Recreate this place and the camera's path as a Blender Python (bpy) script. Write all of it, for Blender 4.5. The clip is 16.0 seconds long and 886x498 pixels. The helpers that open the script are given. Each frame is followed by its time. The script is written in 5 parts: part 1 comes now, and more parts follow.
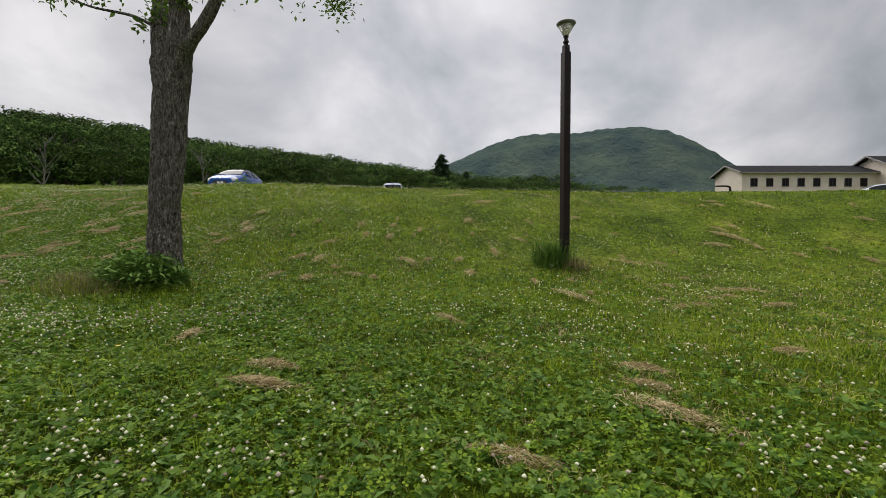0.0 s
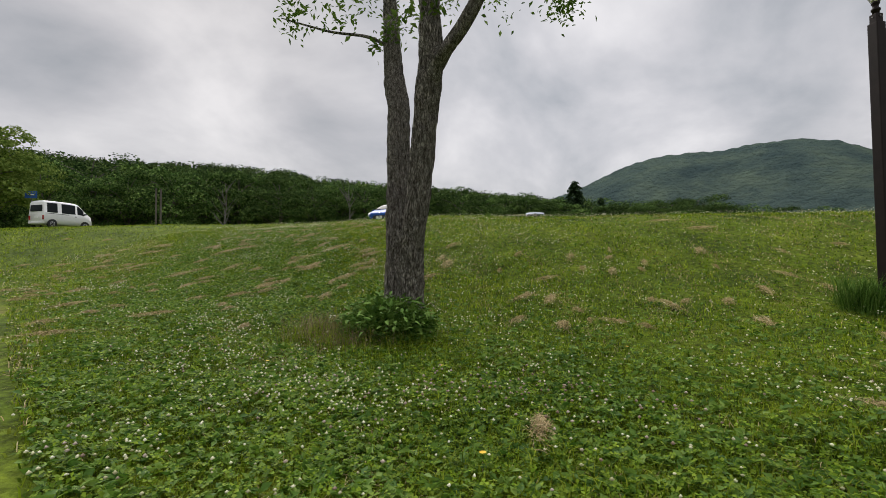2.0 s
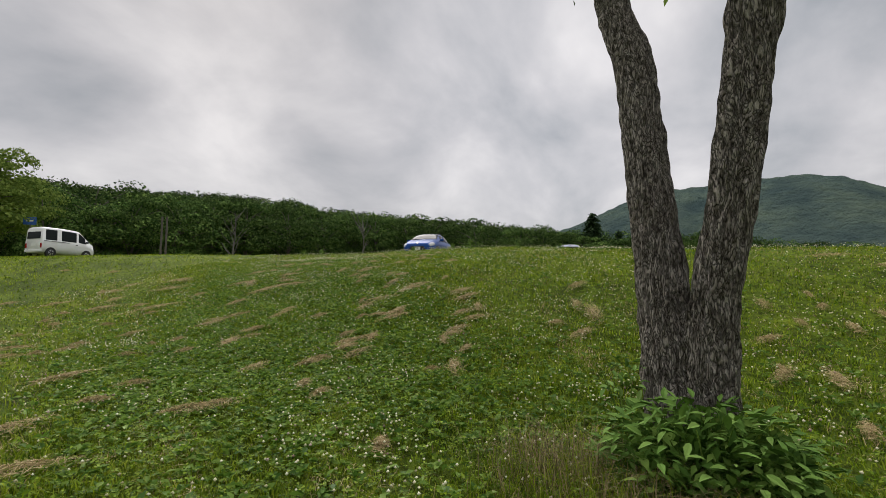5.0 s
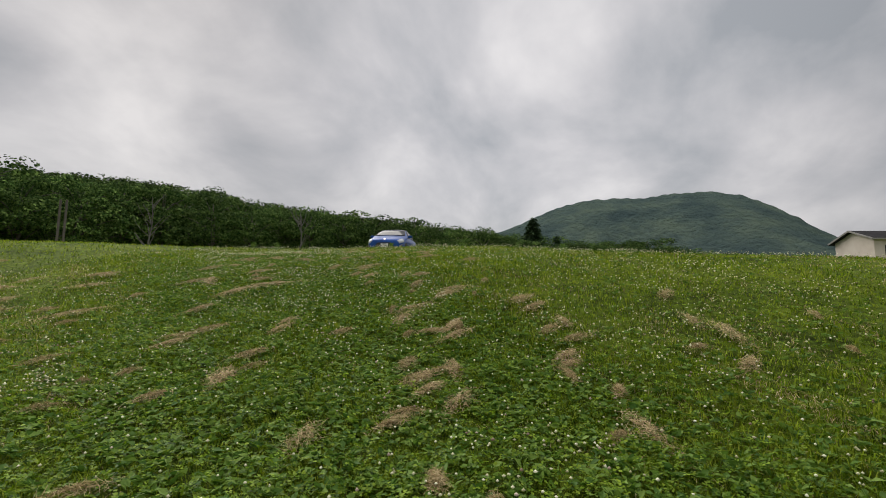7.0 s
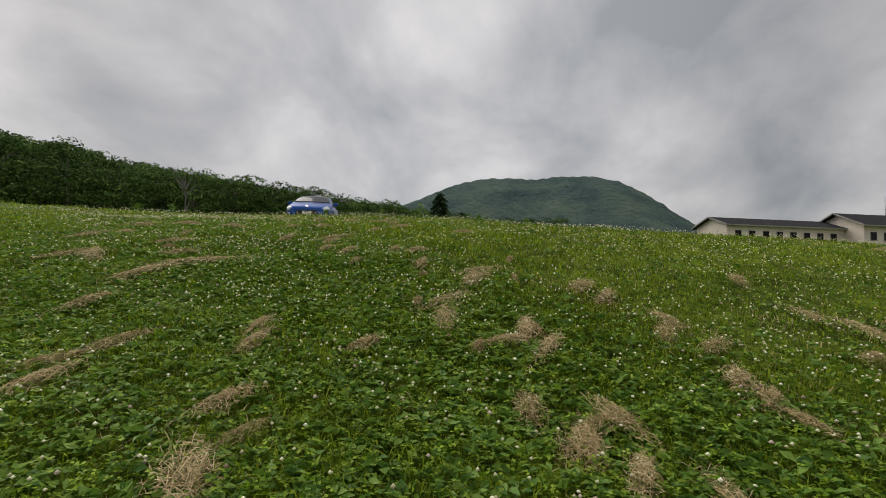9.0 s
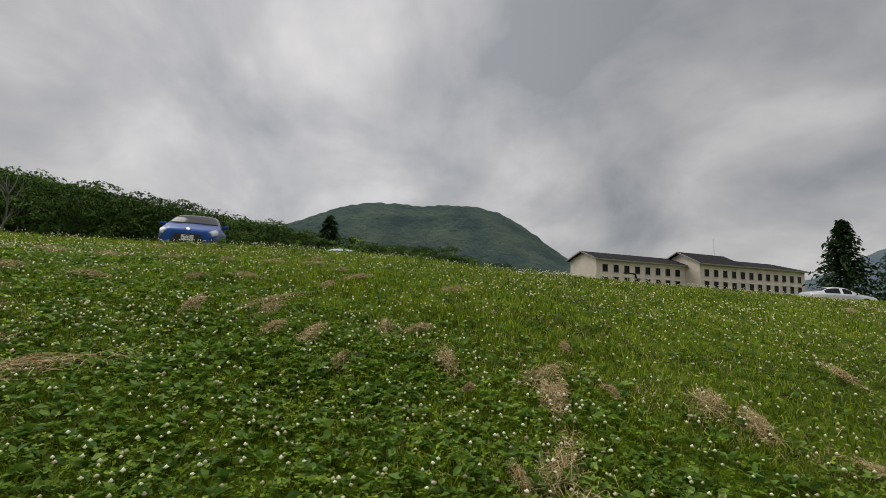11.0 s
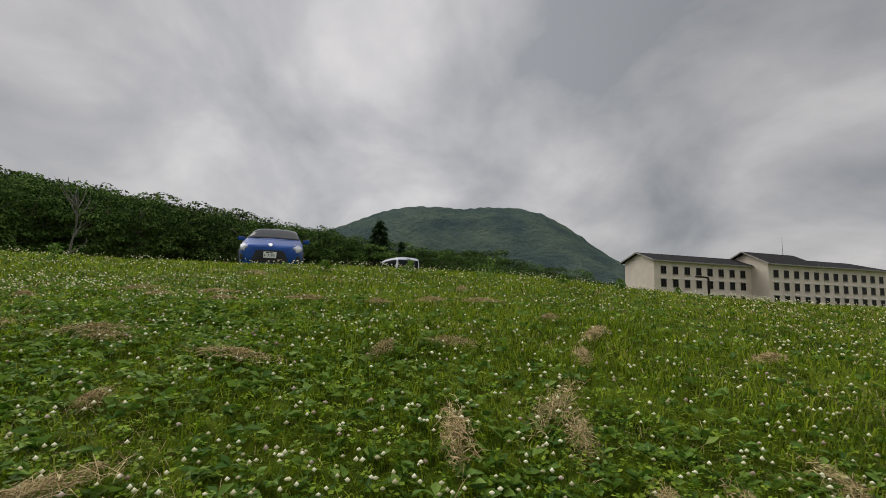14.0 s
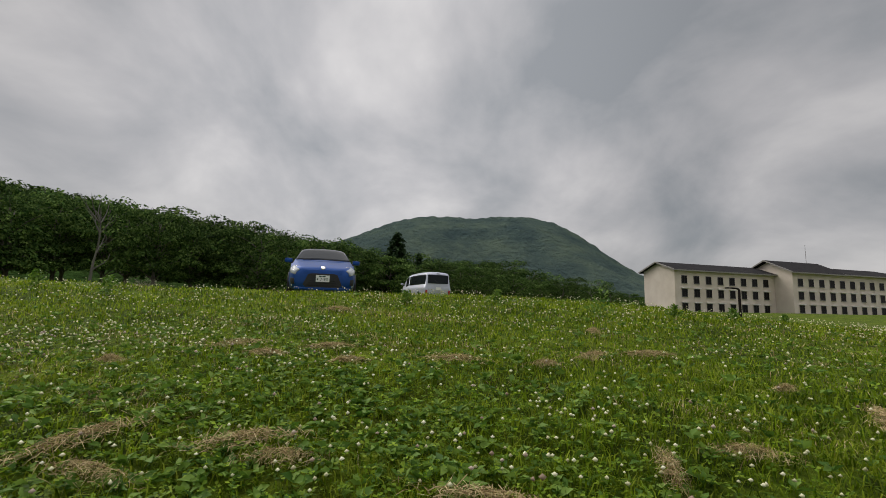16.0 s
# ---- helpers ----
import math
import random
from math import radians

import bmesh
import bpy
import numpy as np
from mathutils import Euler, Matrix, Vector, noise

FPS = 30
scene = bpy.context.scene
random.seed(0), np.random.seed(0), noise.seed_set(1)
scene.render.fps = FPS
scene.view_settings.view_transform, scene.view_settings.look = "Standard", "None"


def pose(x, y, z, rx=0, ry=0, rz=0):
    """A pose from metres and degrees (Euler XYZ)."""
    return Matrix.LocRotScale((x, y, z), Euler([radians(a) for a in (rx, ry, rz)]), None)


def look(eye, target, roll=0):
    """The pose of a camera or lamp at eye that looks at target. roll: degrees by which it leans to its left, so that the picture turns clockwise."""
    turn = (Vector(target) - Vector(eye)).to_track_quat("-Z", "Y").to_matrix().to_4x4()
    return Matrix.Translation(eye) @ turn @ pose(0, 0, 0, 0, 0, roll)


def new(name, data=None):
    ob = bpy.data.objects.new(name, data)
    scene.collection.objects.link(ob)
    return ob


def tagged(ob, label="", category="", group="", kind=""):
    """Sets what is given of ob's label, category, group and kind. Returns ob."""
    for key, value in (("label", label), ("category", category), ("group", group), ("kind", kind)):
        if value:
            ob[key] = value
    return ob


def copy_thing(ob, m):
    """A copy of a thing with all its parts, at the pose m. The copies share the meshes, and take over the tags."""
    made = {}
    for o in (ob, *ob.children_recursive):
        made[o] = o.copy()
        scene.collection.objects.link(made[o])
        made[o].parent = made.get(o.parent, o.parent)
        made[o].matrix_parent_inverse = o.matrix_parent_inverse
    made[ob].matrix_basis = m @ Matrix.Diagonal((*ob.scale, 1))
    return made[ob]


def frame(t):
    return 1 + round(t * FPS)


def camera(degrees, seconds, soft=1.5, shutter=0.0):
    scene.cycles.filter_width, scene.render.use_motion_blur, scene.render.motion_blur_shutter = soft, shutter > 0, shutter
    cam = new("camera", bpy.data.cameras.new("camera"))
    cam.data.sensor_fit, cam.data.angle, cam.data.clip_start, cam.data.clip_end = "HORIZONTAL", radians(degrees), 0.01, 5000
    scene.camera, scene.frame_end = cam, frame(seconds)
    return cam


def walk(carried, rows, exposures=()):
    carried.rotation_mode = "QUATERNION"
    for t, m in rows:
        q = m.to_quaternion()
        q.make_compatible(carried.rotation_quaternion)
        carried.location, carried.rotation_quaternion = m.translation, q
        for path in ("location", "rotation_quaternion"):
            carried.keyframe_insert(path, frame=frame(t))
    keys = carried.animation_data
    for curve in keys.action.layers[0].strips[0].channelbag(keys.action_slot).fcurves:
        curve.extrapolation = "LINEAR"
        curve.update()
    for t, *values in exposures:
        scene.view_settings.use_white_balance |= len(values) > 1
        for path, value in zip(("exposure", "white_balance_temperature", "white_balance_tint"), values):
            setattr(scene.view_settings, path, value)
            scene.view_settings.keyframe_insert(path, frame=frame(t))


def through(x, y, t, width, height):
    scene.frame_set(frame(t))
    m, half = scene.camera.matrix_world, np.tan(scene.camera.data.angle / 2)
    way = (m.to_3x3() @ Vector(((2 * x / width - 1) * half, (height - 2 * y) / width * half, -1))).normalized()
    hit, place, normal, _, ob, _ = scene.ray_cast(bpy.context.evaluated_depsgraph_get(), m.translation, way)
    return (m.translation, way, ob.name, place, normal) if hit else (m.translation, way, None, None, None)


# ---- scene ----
cam = camera(87.1, 16.0, 0.4)
RISE = 0.52
BANKS = [(0, 26, 9, 0.05), (6, 34, 14, 0.03), (45, 26, 36, -0.10), (19, 20, 16, -0.035), (-16, 16, 16, -0.06), (26, 13, 9, 0.06), (50, 9, 16, 0.08),
         (-20, 8, 12, 0.05), (-45, 20, 20, 0.05), (-30, 32, 16, 0.04)]
EXPOSURES = [(0, 0.28, 6500, 10), (5, 0.26, 6600, 10), (9, 0.06, 6650, 9), (12, 0.0, 6650, 9), (16, -0.02, 6650, 9)]
PATH = [
    (0, (3.647, -2.413, -0.039), (3.384, -0.432, -0.11), -0.1),
    (0.5, (3.035, -2.21, 0.009), (2.542, -0.272, -0.019), -0.5),
    (1, (2.419, -2.077, 0.053), (1.793, -0.178, 0.049), -0.7),
    (1.5, (1.865, -1.75, 0.046), (1.157, 0.12, 0.075), -0.7),
    (2, (1.274, -1.446, 0.06), (0.523, 0.406, 0.123), -0.7),
    (2.5, (0.768, -1.148, 0.105), (-0.006, 0.694, 0.192), -0.7),
    (3, (0.241, -0.803, 0.162), (-0.558, 1.027, 0.261), -0.7),
    (3.5, (-0.307, -0.534, 0.217), (-1.088, 1.304, 0.324), -0.6),
    (4, (-0.821, -0.182, 0.223), (-1.572, 1.668, 0.348), -0.4),
    (4.5, (-1.413, 0.081, 0.266), (-2.143, 1.935, 0.438), -0.3),
    (5, (-1.919, 0.341, 0.324), (-2.664, 2.186, 0.525), -0.2),
    (5.2, (-2.157, 0.471, 0.328), (-2.897, 2.317, 0.54), -0.2),
    (7.3, (-4.9, 2.155, 0.431), (-5.282, 4.108, 0.628), 0.9),
    (7.5, (-5.103, 2.361, 0.399), (-5.437, 4.324, 0.586), 0.9),
    (8, (-5.579, 2.813, 0.472), (-5.791, 4.796, 0.617), 1.1),
    (8.5, (-6.057, 3.197, 0.543), (-6.172, 5.191, 0.638), 1.1),
    (9, (-6.514, 3.731, 0.524), (-6.522, 5.728, 0.629), 1.3),
    (9.2, (-6.652, 3.927, 0.573), (-6.601, 5.923, 0.692), 1.3),
    (11.3, (-7.83, 6.351, 1.125), (-7.334, 8.275, 1.356), 2.1),
    (11.5, (-7.885, 6.552, 1.144), (-7.394, 8.476, 1.379), 2.0),
    (12, (-8.097, 6.942, 1.224), (-7.606, 8.866, 1.466), 2.0),
    (12.5, (-8.317, 7.275, 1.334), (-7.839, 9.205, 1.553), 2.1),
    (13, (-8.539, 7.697, 1.421), (-8.084, 9.631, 1.647), 2.0),
    (13.5, (-8.914, 7.979, 1.522), (-8.514, 9.925, 1.746), 1.9),
    (14, (-9.238, 8.338, 1.577), (-8.918, 10.299, 1.804), 1.7),
    (14.5, (-9.596, 8.671, 1.651), (-9.318, 10.638, 1.887), 1.6),
    (15, (-9.889, 8.935, 1.76), (-9.633, 10.904, 1.999), 1.5),
    (15.5, (-10.179, 9.257, 1.87), (-9.932, 11.224, 2.131), 1.5),
    (16, (-10.501, 9.471, 1.965), (-10.221, 11.433, 2.231), 1.4),
]
walk(cam, [(t, look(e, g, r)) for t, e, g, r in PATH], EXPOSURES)

# ---- world and sun ----
SUN_AZ, SUN_EL = radians(-50), radians(40)


def node(nt, kind, **inputs):
    n = nt.nodes.new(kind)
    for k, v in inputs.items():
        if k in n.inputs:
            n.inputs[k].default_value = v
    return n


def build_world():
    w = bpy.data.worlds.new("overcast_sky")
    scene.world = w
    w.use_nodes = True
    nt = w.node_tree
    nt.nodes.clear()
    L = nt.links.new
    out = nt.nodes.new("ShaderNodeOutputWorld")
    bg = nt.nodes.new("ShaderNodeBackground")
    bg.inputs["Strength"].default_value = 0.1
    sky = nt.nodes.new("ShaderNodeTexSky")
    sky.sky_type, sky.sun_disc = "NISHITA", False
    sky.sun_elevation, sky.sun_rotation = SUN_EL, SUN_AZ
    tc = nt.nodes.new("ShaderNodeTexCoord")
    sep = nt.nodes.new("ShaderNodeSeparateXYZ")
    L(tc.outputs["Generated"], sep.inputs[0])
    # clouds lie on a flat layer overhead
    up = nt.nodes.new("ShaderNodeMath")
    up.operation, up.inputs[1].default_value = "MAXIMUM", 0.0
    L(sep.outputs["Z"], up.inputs[0])
    den = nt.nodes.new("ShaderNodeMath")
    den.operation, den.inputs[1].default_value = "ADD", 0.5
    L(up.outputs[0], den.inputs[0])
    div = nt.nodes.new("ShaderNodeVectorMath")
    div.operation = "DIVIDE"
    com = nt.nodes.new("ShaderNodeCombineXYZ")
    for i in range(3):
        L(den.outputs[0], com.inputs[i])
    L(tc.outputs["Generated"], div.inputs[0])
    L(com.outputs[0], div.inputs[1])
    mp = nt.nodes.new("ShaderNodeMapping")
    mp.inputs["Scale"].default_value = (1.0, 0.8, 0.0)
    L(div.outputs[0], mp.inputs["Vector"])
    big = node(nt, "ShaderNodeTexNoise", Scale=2.6, Detail=8.0, Roughness=0.52, Distortion=0.25)
    L(mp.outputs[0], big.inputs["Vector"])
    ramp = nt.nodes.new("ShaderNodeValToRGB")
    e = ramp.color_ramp.elements
    e[0].position, e[0].color = 0.30, (0.29, 0.305, 0.33, 1)
    e[1].position, e[1].color = 0.74, (0.74, 0.72, 0.725, 1)
    m = e.new(0.50)
    m.color = (0.475, 0.47, 0.49, 1)
    # the larger banks: bearing, height and half width in degrees, thin (+) or thick (-)
    fac = big.outputs["Fac"]
    for az, alt, wide, amount in BANKS:
        bank = nt.nodes.new("ShaderNodeVectorMath")
        bank.operation = "DOT_PRODUCT"
        a, el = radians(az), radians(alt)
        bank.inputs[1].default_value = (math.sin(a) * math.cos(el), math.cos(a) * math.cos(el), math.sin(el))
        L(tc.outputs["Generated"], bank.inputs[0])
        near = nt.nodes.new("ShaderNodeMapRange")
        near.interpolation_type = "SMOOTHERSTEP"
        near.inputs["From Min"].default_value, near.inputs["From Max"].default_value = math.cos(radians(wide)), 1.0
        near.inputs["To Min"].default_value, near.inputs["To Max"].default_value = 0.0, amount
        L(bank.outputs["Value"], near.inputs["Value"])
        plus = nt.nodes.new("ShaderNodeMath")
        plus.operation = "ADD"
        L(fac, plus.inputs[0])
        L(near.outputs[0], plus.inputs[1])
        fac = plus.outputs[0]
    L(fac, ramp.inputs[0])
    # thinner cloud round the hidden sun
    dot = nt.nodes.new("ShaderNodeVectorMath")
    dot.operation = "DOT_PRODUCT"
    a, el = radians(1), radians(30)
    dot.inputs[1].default_value = (math.sin(a) * math.cos(el), math.cos(a) * math.cos(el), math.sin(el))
    L(tc.outputs["Generated"], dot.inputs[0])
    glow = nt.nodes.new("ShaderNodeMapRange")
    glow.interpolation_type = "SMOOTHSTEP"
    glow.inputs["From Min"].default_value, glow.inputs["From Max"].default_value = 0.80, 1.0
    glow.inputs["To Min"].default_value, glow.inputs["To Max"].default_value = 9.0, 11.6
    L(dot.outputs["Value"], glow.inputs["Value"])
    # an overcast sky is brightest overhead
    zen = nt.nodes.new("ShaderNodeMapRange")
    zen.interpolation_type = "SMOOTHSTEP"
    zen.inputs["From Min"].default_value, zen.inputs["From Max"].default_value = 0.55, 1.0
    zen.inputs["To Min"].default_value, zen.inputs["To Max"].default_value = 1.0, 3.5
    L(sep.outputs["Z"], zen.inputs["Value"])
    both = nt.nodes.new("ShaderNodeMath")
    both.operation = "MULTIPLY"
    L(glow.outputs[0], both.inputs[0])
    L(zen.outputs[0], both.inputs[1])
    mul = nt.nodes.new("ShaderNodeVectorMath")
    mul.operation = "SCALE"
    L(ramp.outputs[0], mul.inputs[0])
    L(both.outputs[0], mul.inputs["Scale"])
    mix = nt.nodes.new("ShaderNodeMix")
    mix.data_type = "RGBA"
    mix.inputs["Factor"].default_value = 0.93
    L(sky.outputs[0], mix.inputs["A"])
    L(mul.outputs[0], mix.inputs["B"])
    L(mix.outputs["Result"], bg.inputs["Color"])
    L(bg.outputs[0], out.inputs["Surface"])


build_world()
sun = new("sun", bpy.data.lights.new("sun", "SUN"))
sun.data.energy, sun.data.angle, sun.data.color = 1.5, radians(45), (1.0, 0.96, 0.9)
sun.matrix_world = look((math.sin(SUN_AZ) * math.cos(SUN_EL) * 50, math.cos(SUN_AZ) * math.cos(SUN_EL) * 50,
                         math.sin(SUN_EL) * 50), (0, 0, 0))


# ---- materials ----
def material(name, stops, scale=4.0, rough=0.8, metal=0.0, bump=0.3, bump_scale=40.0, detail=6.0, per="",
             stretch=(1, 1, 1), amount=0.5, coat=0.0, spec=0.5, bump_dist=0.02):
    """A surface whose colour runs through stops by noise at one scale, varied by a second and, if asked, piece by piece."""
    mat = bpy.data.materials.new(name)
    mat.use_nodes = True
    nt = mat.node_tree
    L = nt.links.new
    b = nt.nodes["Principled BSDF"]
    b.inputs["Roughness"].default_value, b.inputs["Metallic"].default_value = rough, metal
    b.inputs["Coat Weight"].default_value = coat
    b.inputs["Specular IOR Level"].default_value = spec
    tc = nt.nodes.new("ShaderNodeTexCoord")
    mp = nt.nodes.new("ShaderNodeMapping")
    mp.inputs["Scale"].default_value = stretch
    L(tc.outputs["Object"], mp.inputs["Vector"])
    n1 = node(nt, "ShaderNodeTexNoise", Scale=scale, Detail=detail, Roughness=0.6)
    L(mp.outputs[0], n1.inputs["Vector"])
    fac = n1.outputs["Fac"]
    if per:
        src = nt.nodes.new("ShaderNodeObjectInfo" if per == "object" else "ShaderNodeNewGeometry")
        rnd = src.outputs["Random" if per == "object" else "Random Per Island"]
        mx = nt.nodes.new("ShaderNodeMix")
        mx.inputs["Factor"].default_value = amount
        L(fac, mx.inputs["A"])
        L(rnd, mx.inputs["B"])
        fac = mx.outputs["Result"]
    ramp = nt.nodes.new("ShaderNodeValToRGB")
    e = ramp.color_ramp.elements
    e[0].position, e[0].color = stops[0][0], (*stops[0][1], 1)
    e[1].position, e[1].color = stops[-1][0], (*stops[-1][1], 1)
    for p, c in stops[1:-1]:
        e.new(p).color = (*c, 1)
    L(fac, ramp.inputs[0])
    L(ramp.outputs[0], b.inputs["Base Color"])
    if bump:
        n2 = node(nt, "ShaderNodeTexNoise", Scale=bump_scale, Detail=5.0, Roughness=0.6)
        L(mp.outputs[0], n2.inputs["Vector"])
        bp = node(nt, "ShaderNodeBump", Strength=bump, Distance=bump_dist)
        L(n2.outputs["Fac"], bp.inputs["Height"])
        L(bp.outputs[0], b.inputs["Normal"])
    return mat


def leaf_material(name, dark, mid, light, scale=0.6, through=0.3, rough=0.85, sheen=0.06):
    mat = material(name, [(0.25, dark), (0.5, mid), (0.78, light)], scale=scale, rough=rough, bump=0, per="island", spec=sheen, amount=0.55)
    nt = mat.node_tree
    b = nt.nodes["Principled BSDF"]
    t = nt.nodes.new("ShaderNodeBsdfTranslucent")
    mx = nt.nodes.new("ShaderNodeMixShader")
    mx.inputs[0].default_value = through
    col = b.inputs["Base Color"].links[0].from_socket
    nt.links.new(col, t.inputs["Color"])
    nt.links.new(b.outputs[0], mx.inputs[1])
    nt.links.new(t.outputs[0], mx.inputs[2])
    nt.links.new(mx.outputs[0], nt.nodes["Material Output"].inputs["Surface"])
    return mat


def plain(name, col, rough=0.5, metal=0.0, coat=0.0, var=0.12, bump=0.04, scale=6.0):
    lo, hi = [c * (1 - var) for c in col], [min(1, c * (1 + var)) for c in col]
    return material(name, [(0.3, lo), (0.7, hi)], scale=scale, rough=rough, metal=metal, coat=coat, bump=bump, bump_scale=60, bump_dist=0.003)


def mottle(mat, scale, lo, hi, kind="noise"):
    """Break a colour up by a second, finer pattern, from lo to hi times its value."""
    nt = mat.node_tree
    L = nt.links.new
    b = nt.nodes["Principled BSDF"]
    tc = nt.nodes.new("ShaderNodeTexCoord")
    if kind == "noise":
        n = node(nt, "ShaderNodeTexNoise", Scale=scale, Detail=6.0, Roughness=0.7)
        L(tc.outputs["Object"], n.inputs["Vector"])
        fac = n.outputs["Fac"]
    else:
        fac = nt.nodes.new("ShaderNodeObjectInfo").outputs["Random"]
    r = nt.nodes.new("ShaderNodeMapRange")
    r.inputs["From Min"].default_value, r.inputs["From Max"].default_value = (0.34, 0.68) if kind == "noise" else (0.0, 1.0)
    r.inputs["To Min"].default_value, r.inputs["To Max"].default_value = lo, hi
    L(fac, r.inputs["Value"])
    mul = nt.nodes.new("ShaderNodeVectorMath")
    mul.operation = "SCALE"
    links = list(b.inputs["Base Color"].links[0].from_socket.links)
    col = links[0].from_socket
    L(col, mul.inputs[0])
    L(r.outputs[0], mul.inputs["Scale"])
    for k in links:
        L(mul.outputs[0], k.to_socket)
    return mat


def ground_material():
    mat = material("lawn_soil", [(0.30, (0.038, 0.062, 0.006)), (0.5, (0.086, 0.126, 0.009)), (0.66, (0.135, 0.170, 0.016)), (0.80, (0.20, 0.17, 0.055))],
                   scale=0.55, rough=0.9, bump=1.0, bump_scale=22, detail=12, bump_dist=0.04, spec=0.1)
    mottle(mat, 9.0, 0.30, 1.75)
    return mottle(mat, 1.6, 0.72, 1.28)


M_GROUND = ground_material()
M_GRASS = leaf_material("grass_blades", (0.052, 0.105, 0.005), (0.180, 0.268, 0.010), (0.335, 0.395, 0.038), scale=0.9, through=0.5, rough=0.6, sheen=0.1)
mottle(M_GRASS, 5.0, 0.50, 1.50)
M_CLOVER = leaf_material("clover_leaf", (0.050, 0.112, 0.007), (0.155, 0.262, 0.014), (0.300, 0.410, 0.036), scale=1.5, through=0.4, rough=0.55, sheen=0.15)
mottle(M_CLOVER, 7.0, 0.55, 1.45)
M_WEED = leaf_material("weed_leaf", (0.060, 0.140, 0.018), (0.135, 0.245, 0.032), (0.24, 0.36, 0.065), scale=1.0, rough=0.5, sheen=0.2)
M_SHRUB = leaf_material("shrub_leaf", (0.050, 0.110, 0.018), (0.095, 0.185, 0.032), (0.17, 0.27, 0.055), scale=3.0)
M_SHRUB_OB = material("shrub_broad_leaf", [(0.25, (0.075, 0.155, 0.024)), (0.5, (0.125, 0.235, 0.040)), (0.75, (0.20, 0.32, 0.07))], scale=8, per="object", spec=0.15, rough=0.7, bump=0.2, bump_scale=90, bump_dist=0.003)
M_FLOWER = material("clover_flower", [(0.2, (0.40, 0.38, 0.20)), (0.5, (0.70, 0.67, 0.43)), (0.8, (0.84, 0.82, 0.60))], scale=3, per="island", rough=0.8, bump=0, amount=0.8)
M_PINK = material("fading_clover_flower", [(0.2, (0.26, 0.18, 0.12)), (0.8, (0.52, 0.42, 0.34))], scale=3, per="island", rough=0.8, bump=0, amount=0.8)
M_YELLOW = plain("yellow_petal", (0.85, 0.55, 0.03), 0.6)
M_HAY = material("dry_hay", [(0.2, (0.20, 0.135, 0.055)), (0.5, (0.42, 0.315, 0.145)), (0.8, (0.64, 0.52, 0.28))], scale=6, per="island", rough=0.85, bump=0, amount=0.7)
M_DRYGRASS = material("dry_standing_grass", [(0.2, (0.10, 0.085, 0.03)), (0.5, (0.20, 0.15, 0.065)), (0.8, (0.30, 0.22, 0.11))], scale=6, per="island", rough=0.85, bump=0, amount=0.7)


def bark_material():
    mat = material("tree_bark", [(0.32, (0.105, 0.090, 0.075)), (0.45, (0.265, 0.235, 0.200)), (0.58, (0.42, 0.382, 0.335)), (0.74, (0.58, 0.545, 0.495))],
                   scale=30, rough=0.95, bump=1.0, bump_scale=60, stretch=(1, 1, 0.30), spec=0.12, bump_dist=0.04)
    nt = mat.node_tree
    L = nt.links.new
    mp = [n for n in nt.nodes if n.type == "MAPPING"][0]
    v = node(nt, "ShaderNodeTexVoronoi", Scale=50.0)
    v.feature = "DISTANCE_TO_EDGE"
    wob = node(nt, "ShaderNodeTexNoise", Scale=5.0, Detail=4.0)
    add = nt.nodes.new("ShaderNodeMix")
    add.data_type = "VECTOR"
    add.inputs["Factor"].default_value = 0.34
    L(mp.outputs[0], wob.inputs["Vector"])
    L(mp.outputs[0], add.inputs["A"])
    L(wob.outputs["Color"], add.inputs["B"])
    L(add.outputs["Result"], v.inputs["Vector"])
    r = nt.nodes.new("ShaderNodeMapRange")
    r.inputs["From Max"].default_value = 0.20
    r.inputs["To Min"].default_value = 0.28
    L(v.outputs["Distance"], r.inputs["Value"])
    b = nt.nodes["Principled BSDF"]
    col = b.inputs["Base Color"].links[0].from_socket
    mul = nt.nodes.new("ShaderNodeVectorMath")
    mul.operation = "SCALE"
    L(col, mul.inputs[0])
    L(r.outputs[0], mul.inputs["Scale"])
    L(mul.outputs[0], b.inputs["Base Color"])
    bp = [n for n in nt.nodes if n.type == "BUMP"][0]
    b2 = node(nt, "ShaderNodeBump", Strength=1.0, Distance=0.045)
    L(r.outputs[0], b2.inputs["Height"])
    L(bp.outputs[0], b2.inputs["Normal"])
    L(b2.outputs[0], b.inputs["Normal"])
    return mat


M_BARK = bark_material()
M_FARBARK = material("grey_bark", [(0.3, (0.06, 0.05, 0.04)), (0.7, (0.16, 0.14, 0.12))], scale=3, rough=0.9, bump=0.4, bump_scale=12, stretch=(1, 1, .3))
M_FOREST = leaf_material("forest_leaf", (0.022, 0.052, 0.012), (0.060, 0.112, 0.026), (0.160, 0.235, 0.060), scale=0.16, through=0.15)
mottle(M_FOREST, 0, 0.68, 1.35, "object")
mottle(M_FOREST, 0.32, 0.55, 1.55)
M_CONIFER = leaf_material("conifer_needles", (0.018, 0.036, 0.016), (0.032, 0.058, 0.025), (0.05, 0.085, 0.036), scale=0.4, through=0.1)
M_TREELEAF = leaf_material("tree_leaf", (0.060, 0.115, 0.020), (0.105, 0.175, 0.032), (0.17, 0.25, 0.055), scale=1.0)
M_DEADWOOD = material("grey_dead_wood", [(0.3, (0.085, 0.078, 0.068)), (0.7, (0.17, 0.16, 0.14))], scale=3, rough=0.9, bump=0.4, bump_scale=12, stretch=(1, 1, .3))
